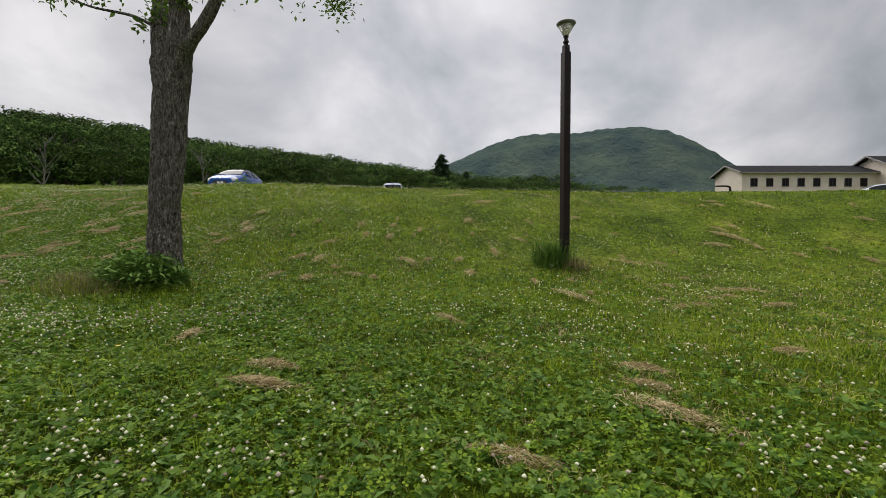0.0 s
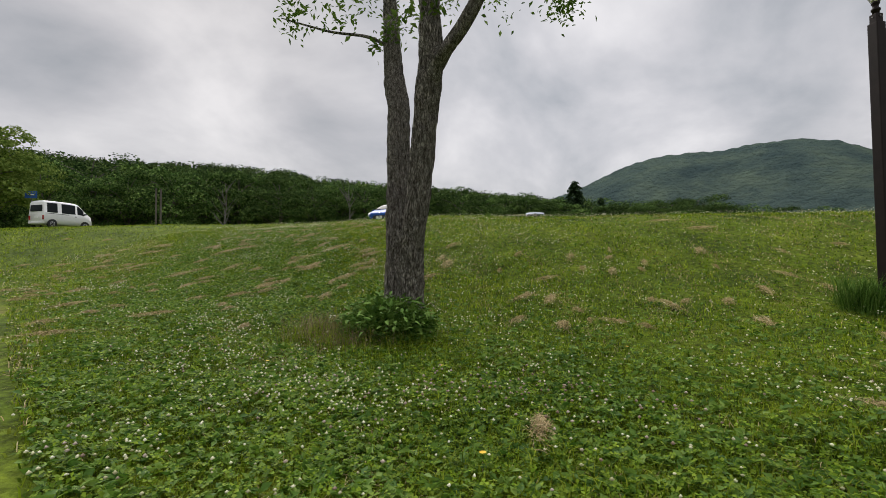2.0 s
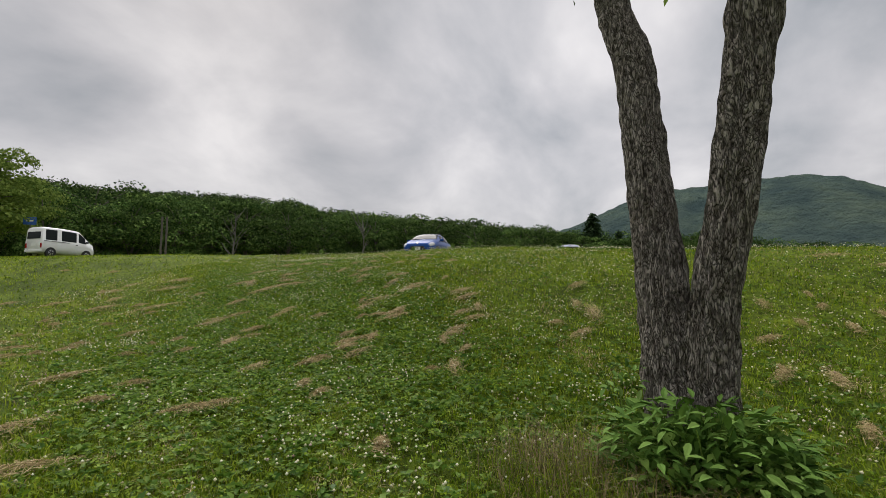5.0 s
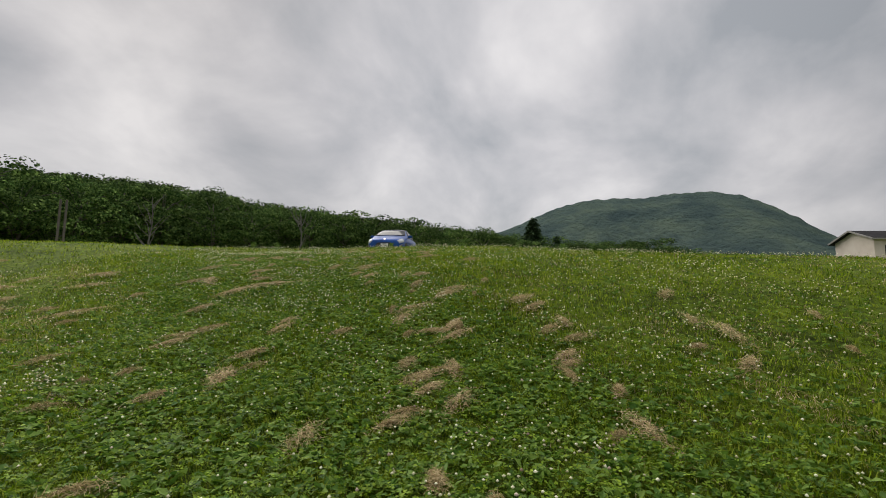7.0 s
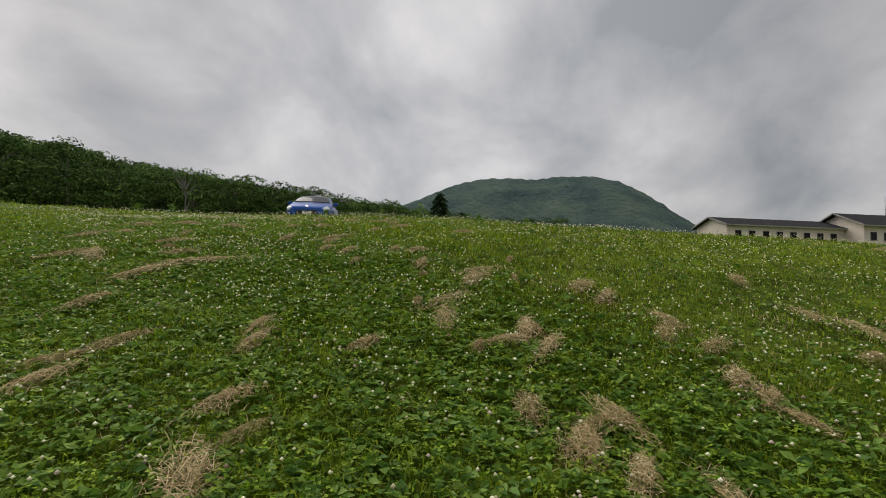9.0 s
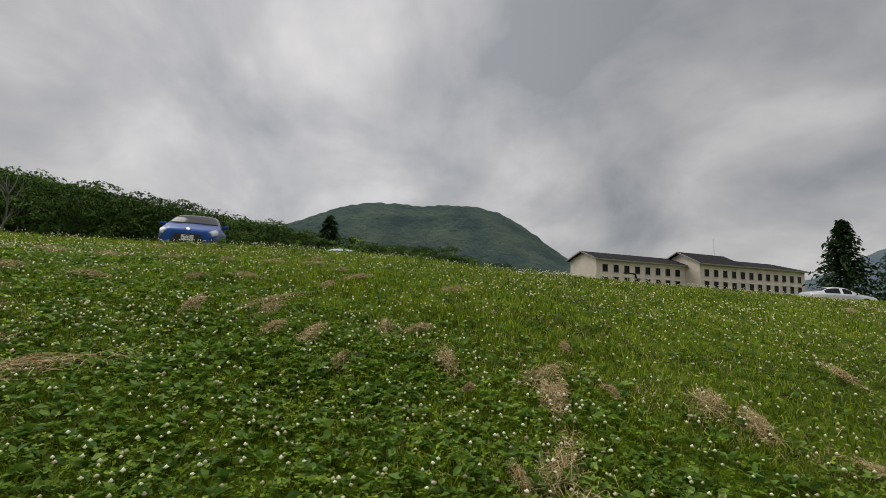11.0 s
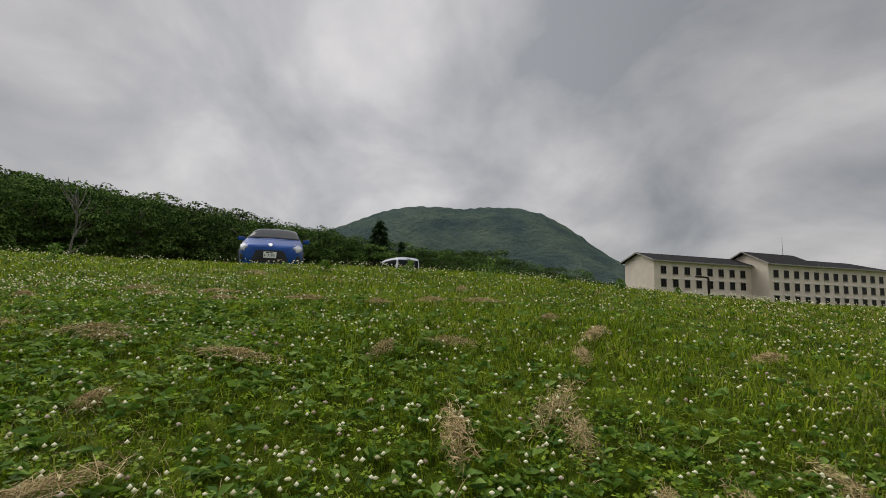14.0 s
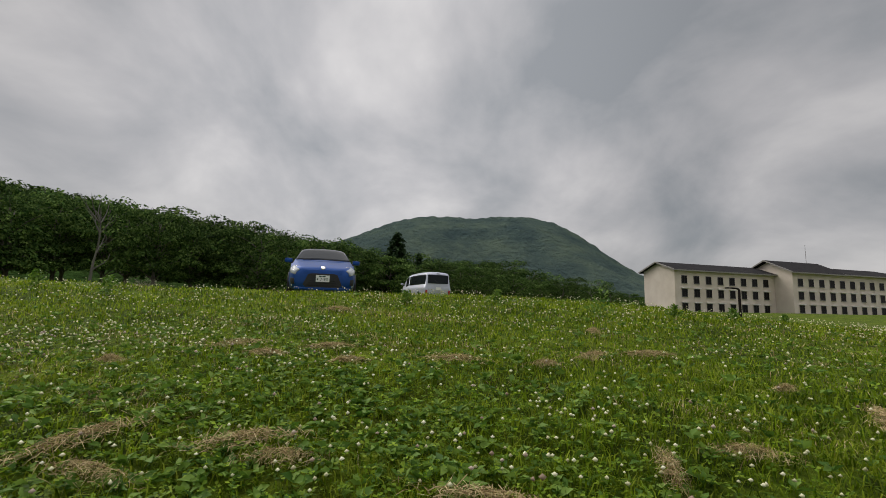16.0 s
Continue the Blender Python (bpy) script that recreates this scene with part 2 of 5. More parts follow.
M_DRYBUSH = leaf_material("pale_dry_leaf", (0.13, 0.13, 0.09), (0.22, 0.21, 0.15), (0.32, 0.30, 0.23), scale=2.0)
M_ROUNDTREE = leaf_material("pale_tree_leaf", (0.085, 0.140, 0.026), (0.150, 0.215, 0.042), (0.250, 0.320, 0.075), scale=0.8)
# woodland green muted towards blue-grey: the haze of distance is painted into these stops
M_MOUNTAIN = material("haze_tinted_woodland", [(0.34, (0.058, 0.088, 0.088)), (0.5, (0.084, 0.120, 0.106)), (0.66, (0.118, 0.158, 0.122))], scale=0.055, detail=15, rough=1.0, bump=1.0, bump_scale=0.36, spec=0.0, bump_dist=4.5)
M_HILL = material("wooded_hillside", [(0.28, (0.020, 0.042, 0.011)), (0.5, (0.036, 0.070, 0.018)), (0.72, (0.06, 0.10, 0.027))], scale=0.22, detail=14, rough=1.0, bump=1.0, bump_scale=0.7, spec=0.0, bump_dist=1.6)
mottle(M_HILL, 0.5, 0.45, 1.4)
# pale blue-grey base colour stands in for the air haze before this slope
M_MOUNTAIN_FAR = material("haze_tinted_mountain", [(0.3, (0.085, 0.115, 0.135)), (0.7, (0.12, 0.155, 0.165))], scale=0.012, detail=12, rough=1.0, bump=0.8, bump_scale=0.06, spec=0.0, bump_dist=8)
M_POST = material("brown_painted_steel", [(0.3, (0.011, 0.007, 0.0065)), (0.7, (0.019, 0.012, 0.011))], scale=5, rough=0.5, spec=0.15, bump=0.05, bump_scale=80, bump_dist=0.002)
M_LAMPCAP = plain("lamp_cap_metal", (0.16, 0.15, 0.14), 0.45, 0.6)
M_WALL = material("cream_render", [(0.25, (0.58, 0.50, 0.43)), (0.55, (0.68, 0.60, 0.525)), (0.8, (0.73, 0.66, 0.59))], scale=0.35, rough=0.9, bump=0.15, bump_scale=20, detail=9)
M_EAVE = plain("grey_eave_board", (0.27, 0.255, 0.24), 0.8)
M_ROOF = material("dark_roof_tile", [(0.3, (0.018, 0.017, 0.018)), (0.7, (0.036, 0.034, 0.035))], scale=1.2, rough=0.9, bump=0.3, bump_scale=5, spec=0.1)
M_FRAME = plain("dark_window_frame", (0.05, 0.047, 0.045), 0.5)
M_HOOD = plain("pale_window_hood", (0.72, 0.70, 0.66), 0.7)
M_CURTAIN = plain("room_behind_glass", (0.11, 0.105, 0.10), 0.9)
M_BLUE = material("metallic_blue_paint", [(0.3, (0.003, 0.048, 0.22)), (0.7, (0.006, 0.068, 0.30))], scale=2, rough=0.4, metal=0.3, bump=0, coat=0.22, spec=0.3)
M_WHITE = plain("white_car_paint", (0.78, 0.78, 0.77), 0.3, coat=0.8, bump=0, var=0.04)
M_LAV = plain("pale_silver_car_paint", (0.52, 0.54, 0.64), 0.3, 0.2, coat=0.9, bump=0, var=0.05)
M_SILVER = plain("silver_car_paint", (0.55, 0.56, 0.58), 0.3, 0.3, coat=0.9, bump=0, var=0.05)
M_BLACK = plain("black_plastic", (0.018, 0.018, 0.019), 0.55)
M_TYRE = plain("tyre_rubber", (0.022, 0.022, 0.023), 0.85)
M_ALLOY = plain("alloy_wheel", (0.45, 0.45, 0.46), 0.35, 0.8)
M_CHROME = plain("chrome", (0.75, 0.75, 0.77), 0.12, 1.0, var=0.02, bump=0)
M_PLATE = plain("white_number_plate", (0.80, 0.80, 0.78), 0.5, var=0.03)
M_INK = plain("dark_green_ink", (0.02, 0.06, 0.04), 0.6)
M_SIGN = plain("blue_sign_paint", (0.02, 0.10, 0.42), 0.45)
M_TAIL = plain("red_lamp_lens", (0.35, 0.01, 0.01), 0.2, coat=1.0)
M_AMBER = plain("amber_lamp_lens", (0.65, 0.22, 0.03), 0.2, coat=1.0)


def glass_material(name, tint, rough=0.03, clear=0.25, spec=0.5):
    mat = bpy.data.materials.new(name)
    mat.use_nodes = True
    nt = mat.node_tree
    b = nt.nodes["Principled BSDF"]
    b.inputs["Base Color"].default_value = (*tint, 1)
    b.inputs["Roughness"].default_value = rough
    b.inputs["Transmission Weight"].default_value = clear
    b.inputs["IOR"].default_value = 1.45
    b.inputs["Specular IOR Level"].default_value = spec
    return mat


M_CARGLASS = glass_material("tinted_car_glass", (0.018, 0.022, 0.025), 0.06, 0.0, 0.10)
M_WINGLASS = glass_material("window_glass", (0.014, 0.013, 0.013), 0.1, 0.0, 0.1)
M_LAMPGLASS = glass_material("lamp_glass", (0.85, 0.84, 0.76), 0.25, 0.8)
M_HEADLAMP = glass_material("headlamp_lens", (0.75, 0.78, 0.8), 0.08, 0.35)


# ---- mesh helpers ----
def fast_mesh(name, verts, faces, mat, smooth=False):
    verts = np.asarray(verts, dtype=np.float32).reshape(-1, 3)
    faces = np.asarray(faces, dtype=np.int32)
    me = bpy.data.meshes.new(name)
    n, k = faces.shape
    me.vertices.add(len(verts))
    me.vertices.foreach_set("co", verts.ravel())
    me.loops.add(n * k)
    me.loops.foreach_set("vertex_index", faces.ravel())
    me.polygons.add(n)
    me.polygons.foreach_set("loop_start", np.arange(0, n * k, k, dtype=np.int32))
    me.update(calc_edges=True)
    if smooth:
        me.polygons.foreach_set("use_smooth", np.ones(n, dtype=bool))
    me.materials.append(mat)
    me.validate()
    return me


def part(name, bm, mat, parent=None, label="", smooth=False):
    """Links a bmesh (or mesh) as one mesh object under a thing or a part."""
    if isinstance(bm, bpy.types.Mesh):
        me = bm
    else:
        bmesh.ops.recalc_face_normals(bm, faces=bm.faces[:])
        me = bpy.data.meshes.new(name)
        bm.to_mesh(me)
        bm.free()
        me.materials.append(mat)
        if smooth:
            me.polygons.foreach_set("use_smooth", np.ones(len(me.polygons), dtype=bool))
    ob = new(name, me)
    if parent is not None:
        ob.parent = parent
    if label:
        ob["label"] = label
    return ob


def box(sx, sy, sz, m=None, bevel=0.0, bm=None):
    b2 = bmesh.new()
    bmesh.ops.create_cube(b2, size=1.0)
    bmesh.ops.scale(b2, vec=(sx, sy, sz), verts=b2.verts[:])
    if bevel:
        bmesh.ops.bevel(b2, geom=b2.edges[:], offset=bevel, segments=2, affect="EDGES", profile=0.7)
    if m is not None:
        bmesh.ops.transform(b2, matrix=m, verts=b2.verts[:])
    if bm is None:
        return b2
    me = bpy.data.meshes.new("tmp")
    b2.to_mesh(me)
    bm.from_mesh(me)
    bpy.data.meshes.remove(me)
    b2.free()
    return bm


def cyl(r1, r2, h, seg=16, m=None, bevel=0.0):
    bm = bmesh.new()
    bmesh.ops.create_cone(bm, cap_ends=True, segments=seg, radius1=r1, radius2=r2, depth=h)
    if bevel:
        bmesh.ops.bevel(bm, geom=[e for e in bm.edges if len(e.link_faces) == 2 and min(len(f.verts) for f in e.link_faces) == 4 and max(len(f.verts) for f in e.link_faces) > 4], offset=bevel, segments=2, affect="EDGES")
    if m is not None:
        bmesh.ops.transform(bm, matrix=m, verts=bm.verts[:])
    return bm


def prism(points, depth, m=None):
    """A slab whose outline in x, z is given, depth along y."""
    bm = bmesh.new()
    f = [bm.verts.new((x, -depth / 2, z)) for x, z in points]
    b = [bm.verts.new((x, depth / 2, z)) for x, z in points]
    bm.faces.new(f)
    bm.faces.new(b[::-1])
    n = len(points)
    for i in range(n):
        bm.faces.new((f[i], b[i], b[(i + 1) % n], f[(i + 1) % n]))
    if m is not None:
        bmesh.ops.transform(bm, matrix=m, verts=bm.verts[:])
    return bm


def thing(name, m=None, label="", category="", group="", kind=""):
    ob = new(name)
    ob.empty_display_size = 0.2
    if m is not None:
        ob.matrix_basis = m
    return tagged(ob, label, category, group, kind)


# ---- ground ----
def smooth01(t):
    t = np.clip(t, 0, 1)
    return t * t * (3 - 2 * t)


def ground_z(x, y):
    x, y = np.asarray(x, dtype=float), np.asarray(y, dtype=float)
    xc = np.clip(x, -13, 8)
    v = y - 0.221 * xc - 0.0153 * xc * xc
    low = -1.10 - 0.0317 * np.clip(x, -25, 20) + 0.0037 * np.clip(y, -20, 20)
    z = low + (1.80 - low) * 0.5 * (1 + np.tanh((v - 9.908) / 4.16))
    z = z + (RISE - 0.56 * smooth01((x + 8) / 10)) * smooth01((v - 14.3) / 6.0)
    vd = v + 3.2 * smooth01((-15 - x) / 8)
    z = z - 0.07 * smooth01((vd - 20.0) / 2.0)
    z = z + 0.028 * np.clip(-14 - x, 0, 30) * smooth01((v - 9) / 8)
    z = z + 0.34 * smooth01((-15 - x) / 7) * np.exp(-((v - 14.5) / 3.2) ** 2) * smooth01((60 + x) / 15)
    z = z + 0.28 * smooth01((y - 27) / 8) * smooth01((14 - x) / 8)
    far = np.hypot(x, y)
    z = z + 1.6 * smooth01((far - 60) / 60) * smooth01((y - 20) / 40)
    return z


def bumps(x, y):
    """Small unevenness of the turf."""
    return 0.025 * np.sin(x * 2.1 + 1.3 * np.sin(y * 1.7)) * np.cos(y * 2.6 + x * 0.7) + 0.012 * np.sin(x * 5.3 + y * 3.1) * np.sin(y * 6.1 - x * 1.9)


def turf(x, y):
    x, y = np.asarray(x, dtype=float), np.asarray(y, dtype=float)
    near = 1 - smooth01((np.hypot(x + 4, y - 6) - 20) / 15)
    return ground_z(x, y) + bumps(x, y) * near


def axis_steps(lo, hi, step, far_lo, far_hi):
    near = np.arange(lo, hi + step / 2, step)
    a, d = [], step
    p = hi
    while p < far_hi:
        d *= 1.14
        p += d
        a.append(min(p, far_hi))
    b, d, p = [], step, lo
    while p > far_lo:
        d *= 1.14
        p -= d
        b.append(max(p, far_lo))
    return np.array(b[::-1] + list(near) + a)


def build_ground():
    xs = axis_steps(-18, 10, 0.2, -3000, 3000)
    ys = axis_steps(-5, 20, 0.2, -3000, 3000)
    X, Y = np.meshgrid(xs, ys)
    Z = turf(X, Y)
    verts = np.stack([X, Y, Z], -1).reshape(-1, 3)
    nx, ny = len(xs), len(ys)
    i = np.arange(ny - 1)[:, None] * nx + np.arange(nx - 1)[None, :]
    faces = np.stack([i, i + 1, i + nx + 1, i + nx], -1).reshape(-1, 4)
    ob = new("ground", fast_mesh("ground", verts, faces, M_GROUND, True))
    tagged(ob, "sloping mown meadow of green grass and clover", "lawn", kind="structure")


build_ground()


# ---- distance: mountains ----
def mountain(name, mat, centre, profile, dist, depth, label, rough=10.0, nb=420, nd=90):
    """A wooded height seen from centre: profile gives (bearing, elevation) in degrees of its crest."""
    b = np.array([p[0] for p in profile], dtype=float)
    e = np.array([p[1] for p in profile], dtype=float)
    bb = np.linspace(b[0], b[-1], nb)
    ee = np.interp(bb, b, e)
    k = np.ones(9) / 9
    ee = np.convolve(np.pad(ee, 4, mode="edge"), k, mode="valid")
    t = np.linspace(0, 1, nd)
    verts = []
    for j, tj in enumerate(t):
        r = dist - depth * (1 - tj) if tj < 1 else dist
        rise = smooth01(tj) * 0.55 + 0.45 * tj
        for a, el in zip(bb, ee):
            h = dist * math.tan(radians(el)) * rise
            x, y = centre[0] + r * math.sin(radians(a)), centre[1] + r * math.cos(radians(a))
            n = noise.fractal(Vector((x, y, 0)) * 0.006, 1.0, 2.0, 4) * depth * 0.035 * math.sin(math.pi * min(1, tj)) + \
                noise.noise(Vector((x, y, 3)) * 0.23) * rough * 0.42 * (0.4 + 0.6 * tj) + noise.noise(Vector((x, y, 9)) * 0.03) * rough * 0.5
            verts.append((x, y, h + n + 2))
    # the back falls away
    for a, el in zip(bb, ee):
        r = dist + depth * 0.5
        verts.append((centre[0] + r * math.sin(radians(a)), centre[1] + r * math.cos(radians(a)), 0))
    i = np.arange(nd)[:, None] * nb + np.arange(nb - 1)[None, :]
    faces = np.stack([i, i + 1, i + nb + 1, i + nb], -1).reshape(-1, 4)
    ob = new(name, fast_mesh(name, verts, faces, mat, name != "wooded_hill"))
    return tagged(ob, label, "mountain", kind="structure")


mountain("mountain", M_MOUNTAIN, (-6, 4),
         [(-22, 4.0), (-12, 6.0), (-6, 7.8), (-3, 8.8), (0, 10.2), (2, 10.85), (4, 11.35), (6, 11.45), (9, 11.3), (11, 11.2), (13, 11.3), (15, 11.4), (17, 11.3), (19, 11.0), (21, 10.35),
          (23, 9.25), (25, 7.9), (27, 6.4), (30, 4.5), (34, 3.2), (40, 2.4), (50, 1.8)], 275, 95, "broad rounded mountain covered in green woodland, haze painted into its colour", 2.6)
HILL = [(-125, 8.9), (-100, 9.9), (-70, 10.2), (-58, 9.9), (-48, 10.5), (-40, 10.2), (-33, 9.3), (-18, 7.9), (-6, 6.4), (2, 4.9), (16, 3.0), (30, 1.8)]
mountain("wooded_hill", M_HILL, (-6, 4), HILL, 150, 50,
         "low wooded hill behind the trees", 4.0, 460, 46)
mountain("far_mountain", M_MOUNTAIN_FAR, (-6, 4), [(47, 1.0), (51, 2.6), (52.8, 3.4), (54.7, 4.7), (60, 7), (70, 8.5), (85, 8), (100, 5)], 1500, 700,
         "distant wooded mountain slope, blue-grey from haze painted into its colour", nb=120, nd=30)


# ---- leaf clumps ----
def leaf_cards(rng, centres, sizes, flat=0.5, aspect=0.6, outward=None, facing=None):
    """Small folded leaves (two triangles each, bent along the midrib) at the given places."""
    n = len(centres)
    d = rng.normal(size=(n, 3))
    if outward is not None:
        d = d * 0.7 + outward
    d[:, 2] *= flat
    d /= np.linalg.norm(d, axis=1, keepdims=True) + 1e-9
    up = rng.normal(size=(n, 3)) * 0.45 + np.array([0, 0, 1.0])
    if facing is not None:
        up = rng.normal(size=(n, 3)) * 0.38 + facing
        d = np.cross(up, rng.normal(size=(n, 3)))
        d /= np.linalg.norm(d, axis=1, keepdims=True) + 1e-9
    s = np.cross(d, up)
    s /= np.linalg.norm(s, axis=1, keepdims=True) + 1e-9
    nrm = np.cross(s, d)
    L = sizes[:, None]
    base, tip = centres - d * L * 0.5, centres + d * L * 0.5 - np.array([0, 0, 0.12]) * L
    w = L * aspect * 0.5
    left, right = centres - s * w + nrm * w * 0.35, centres + s * w + nrm * w * 0.35
    verts = np.stack([base, right, tip, left], 1).reshape(-1, 3)
    k = np.arange(n)[:, None] * 4
    faces = np.concatenate([k + np.array([[0, 1, 2]]), k + np.array([[0, 2, 3]])], 1).reshape(-1, 3)
    return verts, faces


def hill_woods():
    """The close-set crowns of the wood that climbs the hill."""
    rng = np.random.default_rng(77)
    n, per = 2100, 36
    b = rng.uniform(-105, 22, n)
    u = 1 - 0.55 * rng.random(n) ** 1.4
    r = 150 - 50 * (1 - u)
    h = 150 * np.tan(np.radians(np.interp(b, [p[0] for p in HILL], [p[1] for p in HILL]))) * (smooth01(u) * 0.55 + 0.45 * u) + 2.2
    size = 1.7 + 1.2 * rng.random(n)
    q = rng.normal(size=(n, per, 3))
    q /= np.linalg.norm(q, axis=2, keepdims=True)
    q[:, :, 2] = np.abs(q[:, :, 2])
    c = np.stack([-6 + r * np.sin(np.radians(b)), 4 + r * np.cos(np.radians(b)), h - 0.3], 1)
    C = c[:, None, :] + q * (size[:, None, None] * (0.8 + 0.3 * rng.random((n, per, 1)))) * np.array([1.15, 1.15, 0.9])
    v, f = leaf_cards(rng, C.reshape(-1, 3), 0.5 + 0.4 * rng.random(n * per), 0.45, 0.8, None, q.reshape(-1, 3) * 1.1 + np.array([0, 0, 0.3]))
    tagged(new("far_wood", fast_mesh("far_wood", v, f, M_FOREST)), "dense broadleaf wood climbing the low hill", "wood", kind="stuff")


hill_woods()


def tube(points, radii, seg=8, rough=0.0, rng=None):
    """A tapered tube along points as verts and faces (triangulated quads kept as quads)."""
    P = np.array(points, dtype=float)
    R = np.array(radii, dtype=float)
    verts, faces = [], []
    for i in range(len(P)):
        d = P[min(i + 1, len(P) - 1)] - P[max(i - 1, 0)]
        d /= np.linalg.norm(d) + 1e-9
        a = np.cross(d, (0.31, 0.95, 0.05))
        a /= np.linalg.norm(a) + 1e-9
        b = np.cross(d, a)
        for j in range(seg):
            t = 2 * math.pi * j / seg
            verts.append(P[i] + (a * math.cos(t) + b * math.sin(t)) * R[i])
    for i in range(len(P) - 1):
        for j in range(seg):
            k = (j + 1) % seg
            faces.append((i * seg + j, i * seg + k, (i + 1) * seg + k, (i + 1) * seg + j))
    return verts, faces


def bezier_path(points, n):
    """A smooth curve through points."""
    P = np.array(points, dtype=float)
    out = []
    m = len(P)
    for u in np.linspace(0, m - 1.0001, n):
        i = int(u)
        t = u - i
        p0, p1, p2, p3 = P[max(i - 1, 0)], P[i], P[min(i + 1, m - 1)], P[min(i + 2, m - 1)]
        out.append(0.5 * (2 * p1 + (p2 - p0) * t + (2 * p0 - 5 * p1 + 4 * p2 - p3) * t * t + (3 * p1 - p0 - 3 * p2 + p3) * t ** 3))
    return np.array(out)


def broadleaf_tree(name, seed, height, spread, leaves, leaf_size, label, mat=M_FOREST, tiers=5, low=0.25):
    """Trunk, limbs and a tiered crown of leaf clumps."""
    rng = np.random.default_rng(seed)
    t = thing(name, None, label, "tree")
    bend = rng.normal(size=(5, 2)) * 0.03 * height
    pts = [(bend[i][0] * i / 4, bend[i][1] * i / 4, height * 0.85 * i / 4) for i in range(5)]
    tv, tf = tube(bezier_path(pts, 9), np.linspace(0.022, 0.005, 9) * height, 7)
    V, F = list(tv), list(tf)
    pads = []
    for k in range(tiers):
        zf = low + (0.88 - low) * (k + 0.5) / tiers
        rad = spread * math.sqrt(max(0.10, 1 - ((zf - 0.45) / 0.56) ** 2)) if zf > 0.45 else spread * (0.78 + 0.22 * (zf - low) / (0.45 - low + 1e-6))
        nb = 6 if k < tiers - 1 else 4
        for j in range(nb):
            a = 2 * math.pi * (j + rng.random() * 0.7) / nb + k * 0.9
            r = rad * (0.42 + 0.42 * rng.random())
            c = np.array([r * math.cos(a), r * math.sin(a), height * (zf + rng.normal() * 0.03)])
            pads.append((c, rad * (0.36 + 0.16 * rng.random())))
            st = np.array([0, 0, height * max(0.12, zf - 0.17)])
            bv, bf = tube(bezier_path([st, (st + c) / 2 + np.array([0, 0, height * 0.03]), c], 5), np.linspace(0.008, 0.002, 5) * height, 5)
            o = len(V)
            V += bv
            F += [tuple(q + o for q in f) for f in bf]
    part("trunk", fast_mesh("trunk", V, F, M_FARBARK, True), None, t)
    per = leaves // len(pads)
    C, O = [], []
    for c, r in pads:
        q = rng.normal(size=(per, 3))
        q /= np.linalg.norm(q, axis=1, keepdims=True)
        rr = r * (0.72 + 0.36 * rng.random(per))[:, None]
        q[:, 2] = np.abs(q[:, 2]) - 0.25
        p = q * rr * np.array([1, 1, 0.62])
        p[:, 2] += 0.10 * r * np.sin(q[:, 0] * 5 + q[:, 1] * 4)
        C.append(c + p)
        O.append(q * 0.5)
    C, O = np.concatenate(C), np.concatenate(O)
    lv, lf = leaf_cards(rng, C, leaf_size * (0.6 + 0.8 * rng.random(len(C))), 0.45, 0.8, None, O * 2.2 + np.array([0, 0, 0.35]))
    part("crown", fast_mesh("crown", lv, lf, mat), None, t, "dense leafy crown")
    return t


def conifer_tree(name, seed, height, spread, label):
    rng = np.random.default_rng(seed)
    t = thing(name, None, label, "tree")
    tv, tf = tube([(0, 0, 0), (0, 0, height * 0.5), (0, 0, height)], [height * 0.02, height * 0.012, 0.02], 7)
    V, F = list(tv), list(tf)
    C, O = [], []
    for k in range(66):
        zf = 0.06 + 0.92 * k / 66
        r = spread * (1.02 - zf) ** 0.72 * (0.75 + 0.4 * rng.random())
        for j in range(7):
            a = rng.random() * 2 * math.pi
            rr = r * (0.7 + 0.45 * rng.random())
            u = np.linspace(0.12, 1, 9)
            p = np.stack([np.cos(a) * rr * u, np.sin(a) * rr * u, height * zf - 0.28 * rr * u + rng.normal(size=9) * 0.06], 1)
            C.append(p + rng.normal(size=p.shape) * 0.10)
            O.append(np.tile([math.cos(a) * 0.8, math.sin(a) * 0.8, -0.3], (9, 1)))
    C, O = np.concatenate(C), np.concatenate(O)
    part("trunk", fast_mesh("trunk", V, F, M_FARBARK, True), None, t)
    lv, lf = leaf_cards(rng, C, 0.055 * height * (0.6 + 0.8 * rng.random(len(C))), 0.7, 0.45, O)
    part("crown", fast_mesh("crown", lv, lf, M_CONIFER), None, t, "dark drooping needle sprays")
    return t


def place(ob, x, y, rz=0.0, sink=0.1, scale=1.0):
    ob.matrix_basis = pose(x, y, float(ground_z(x, y)) - sink, 0, 0, rz) @ Matrix.Scale(scale, 4)
    return ob


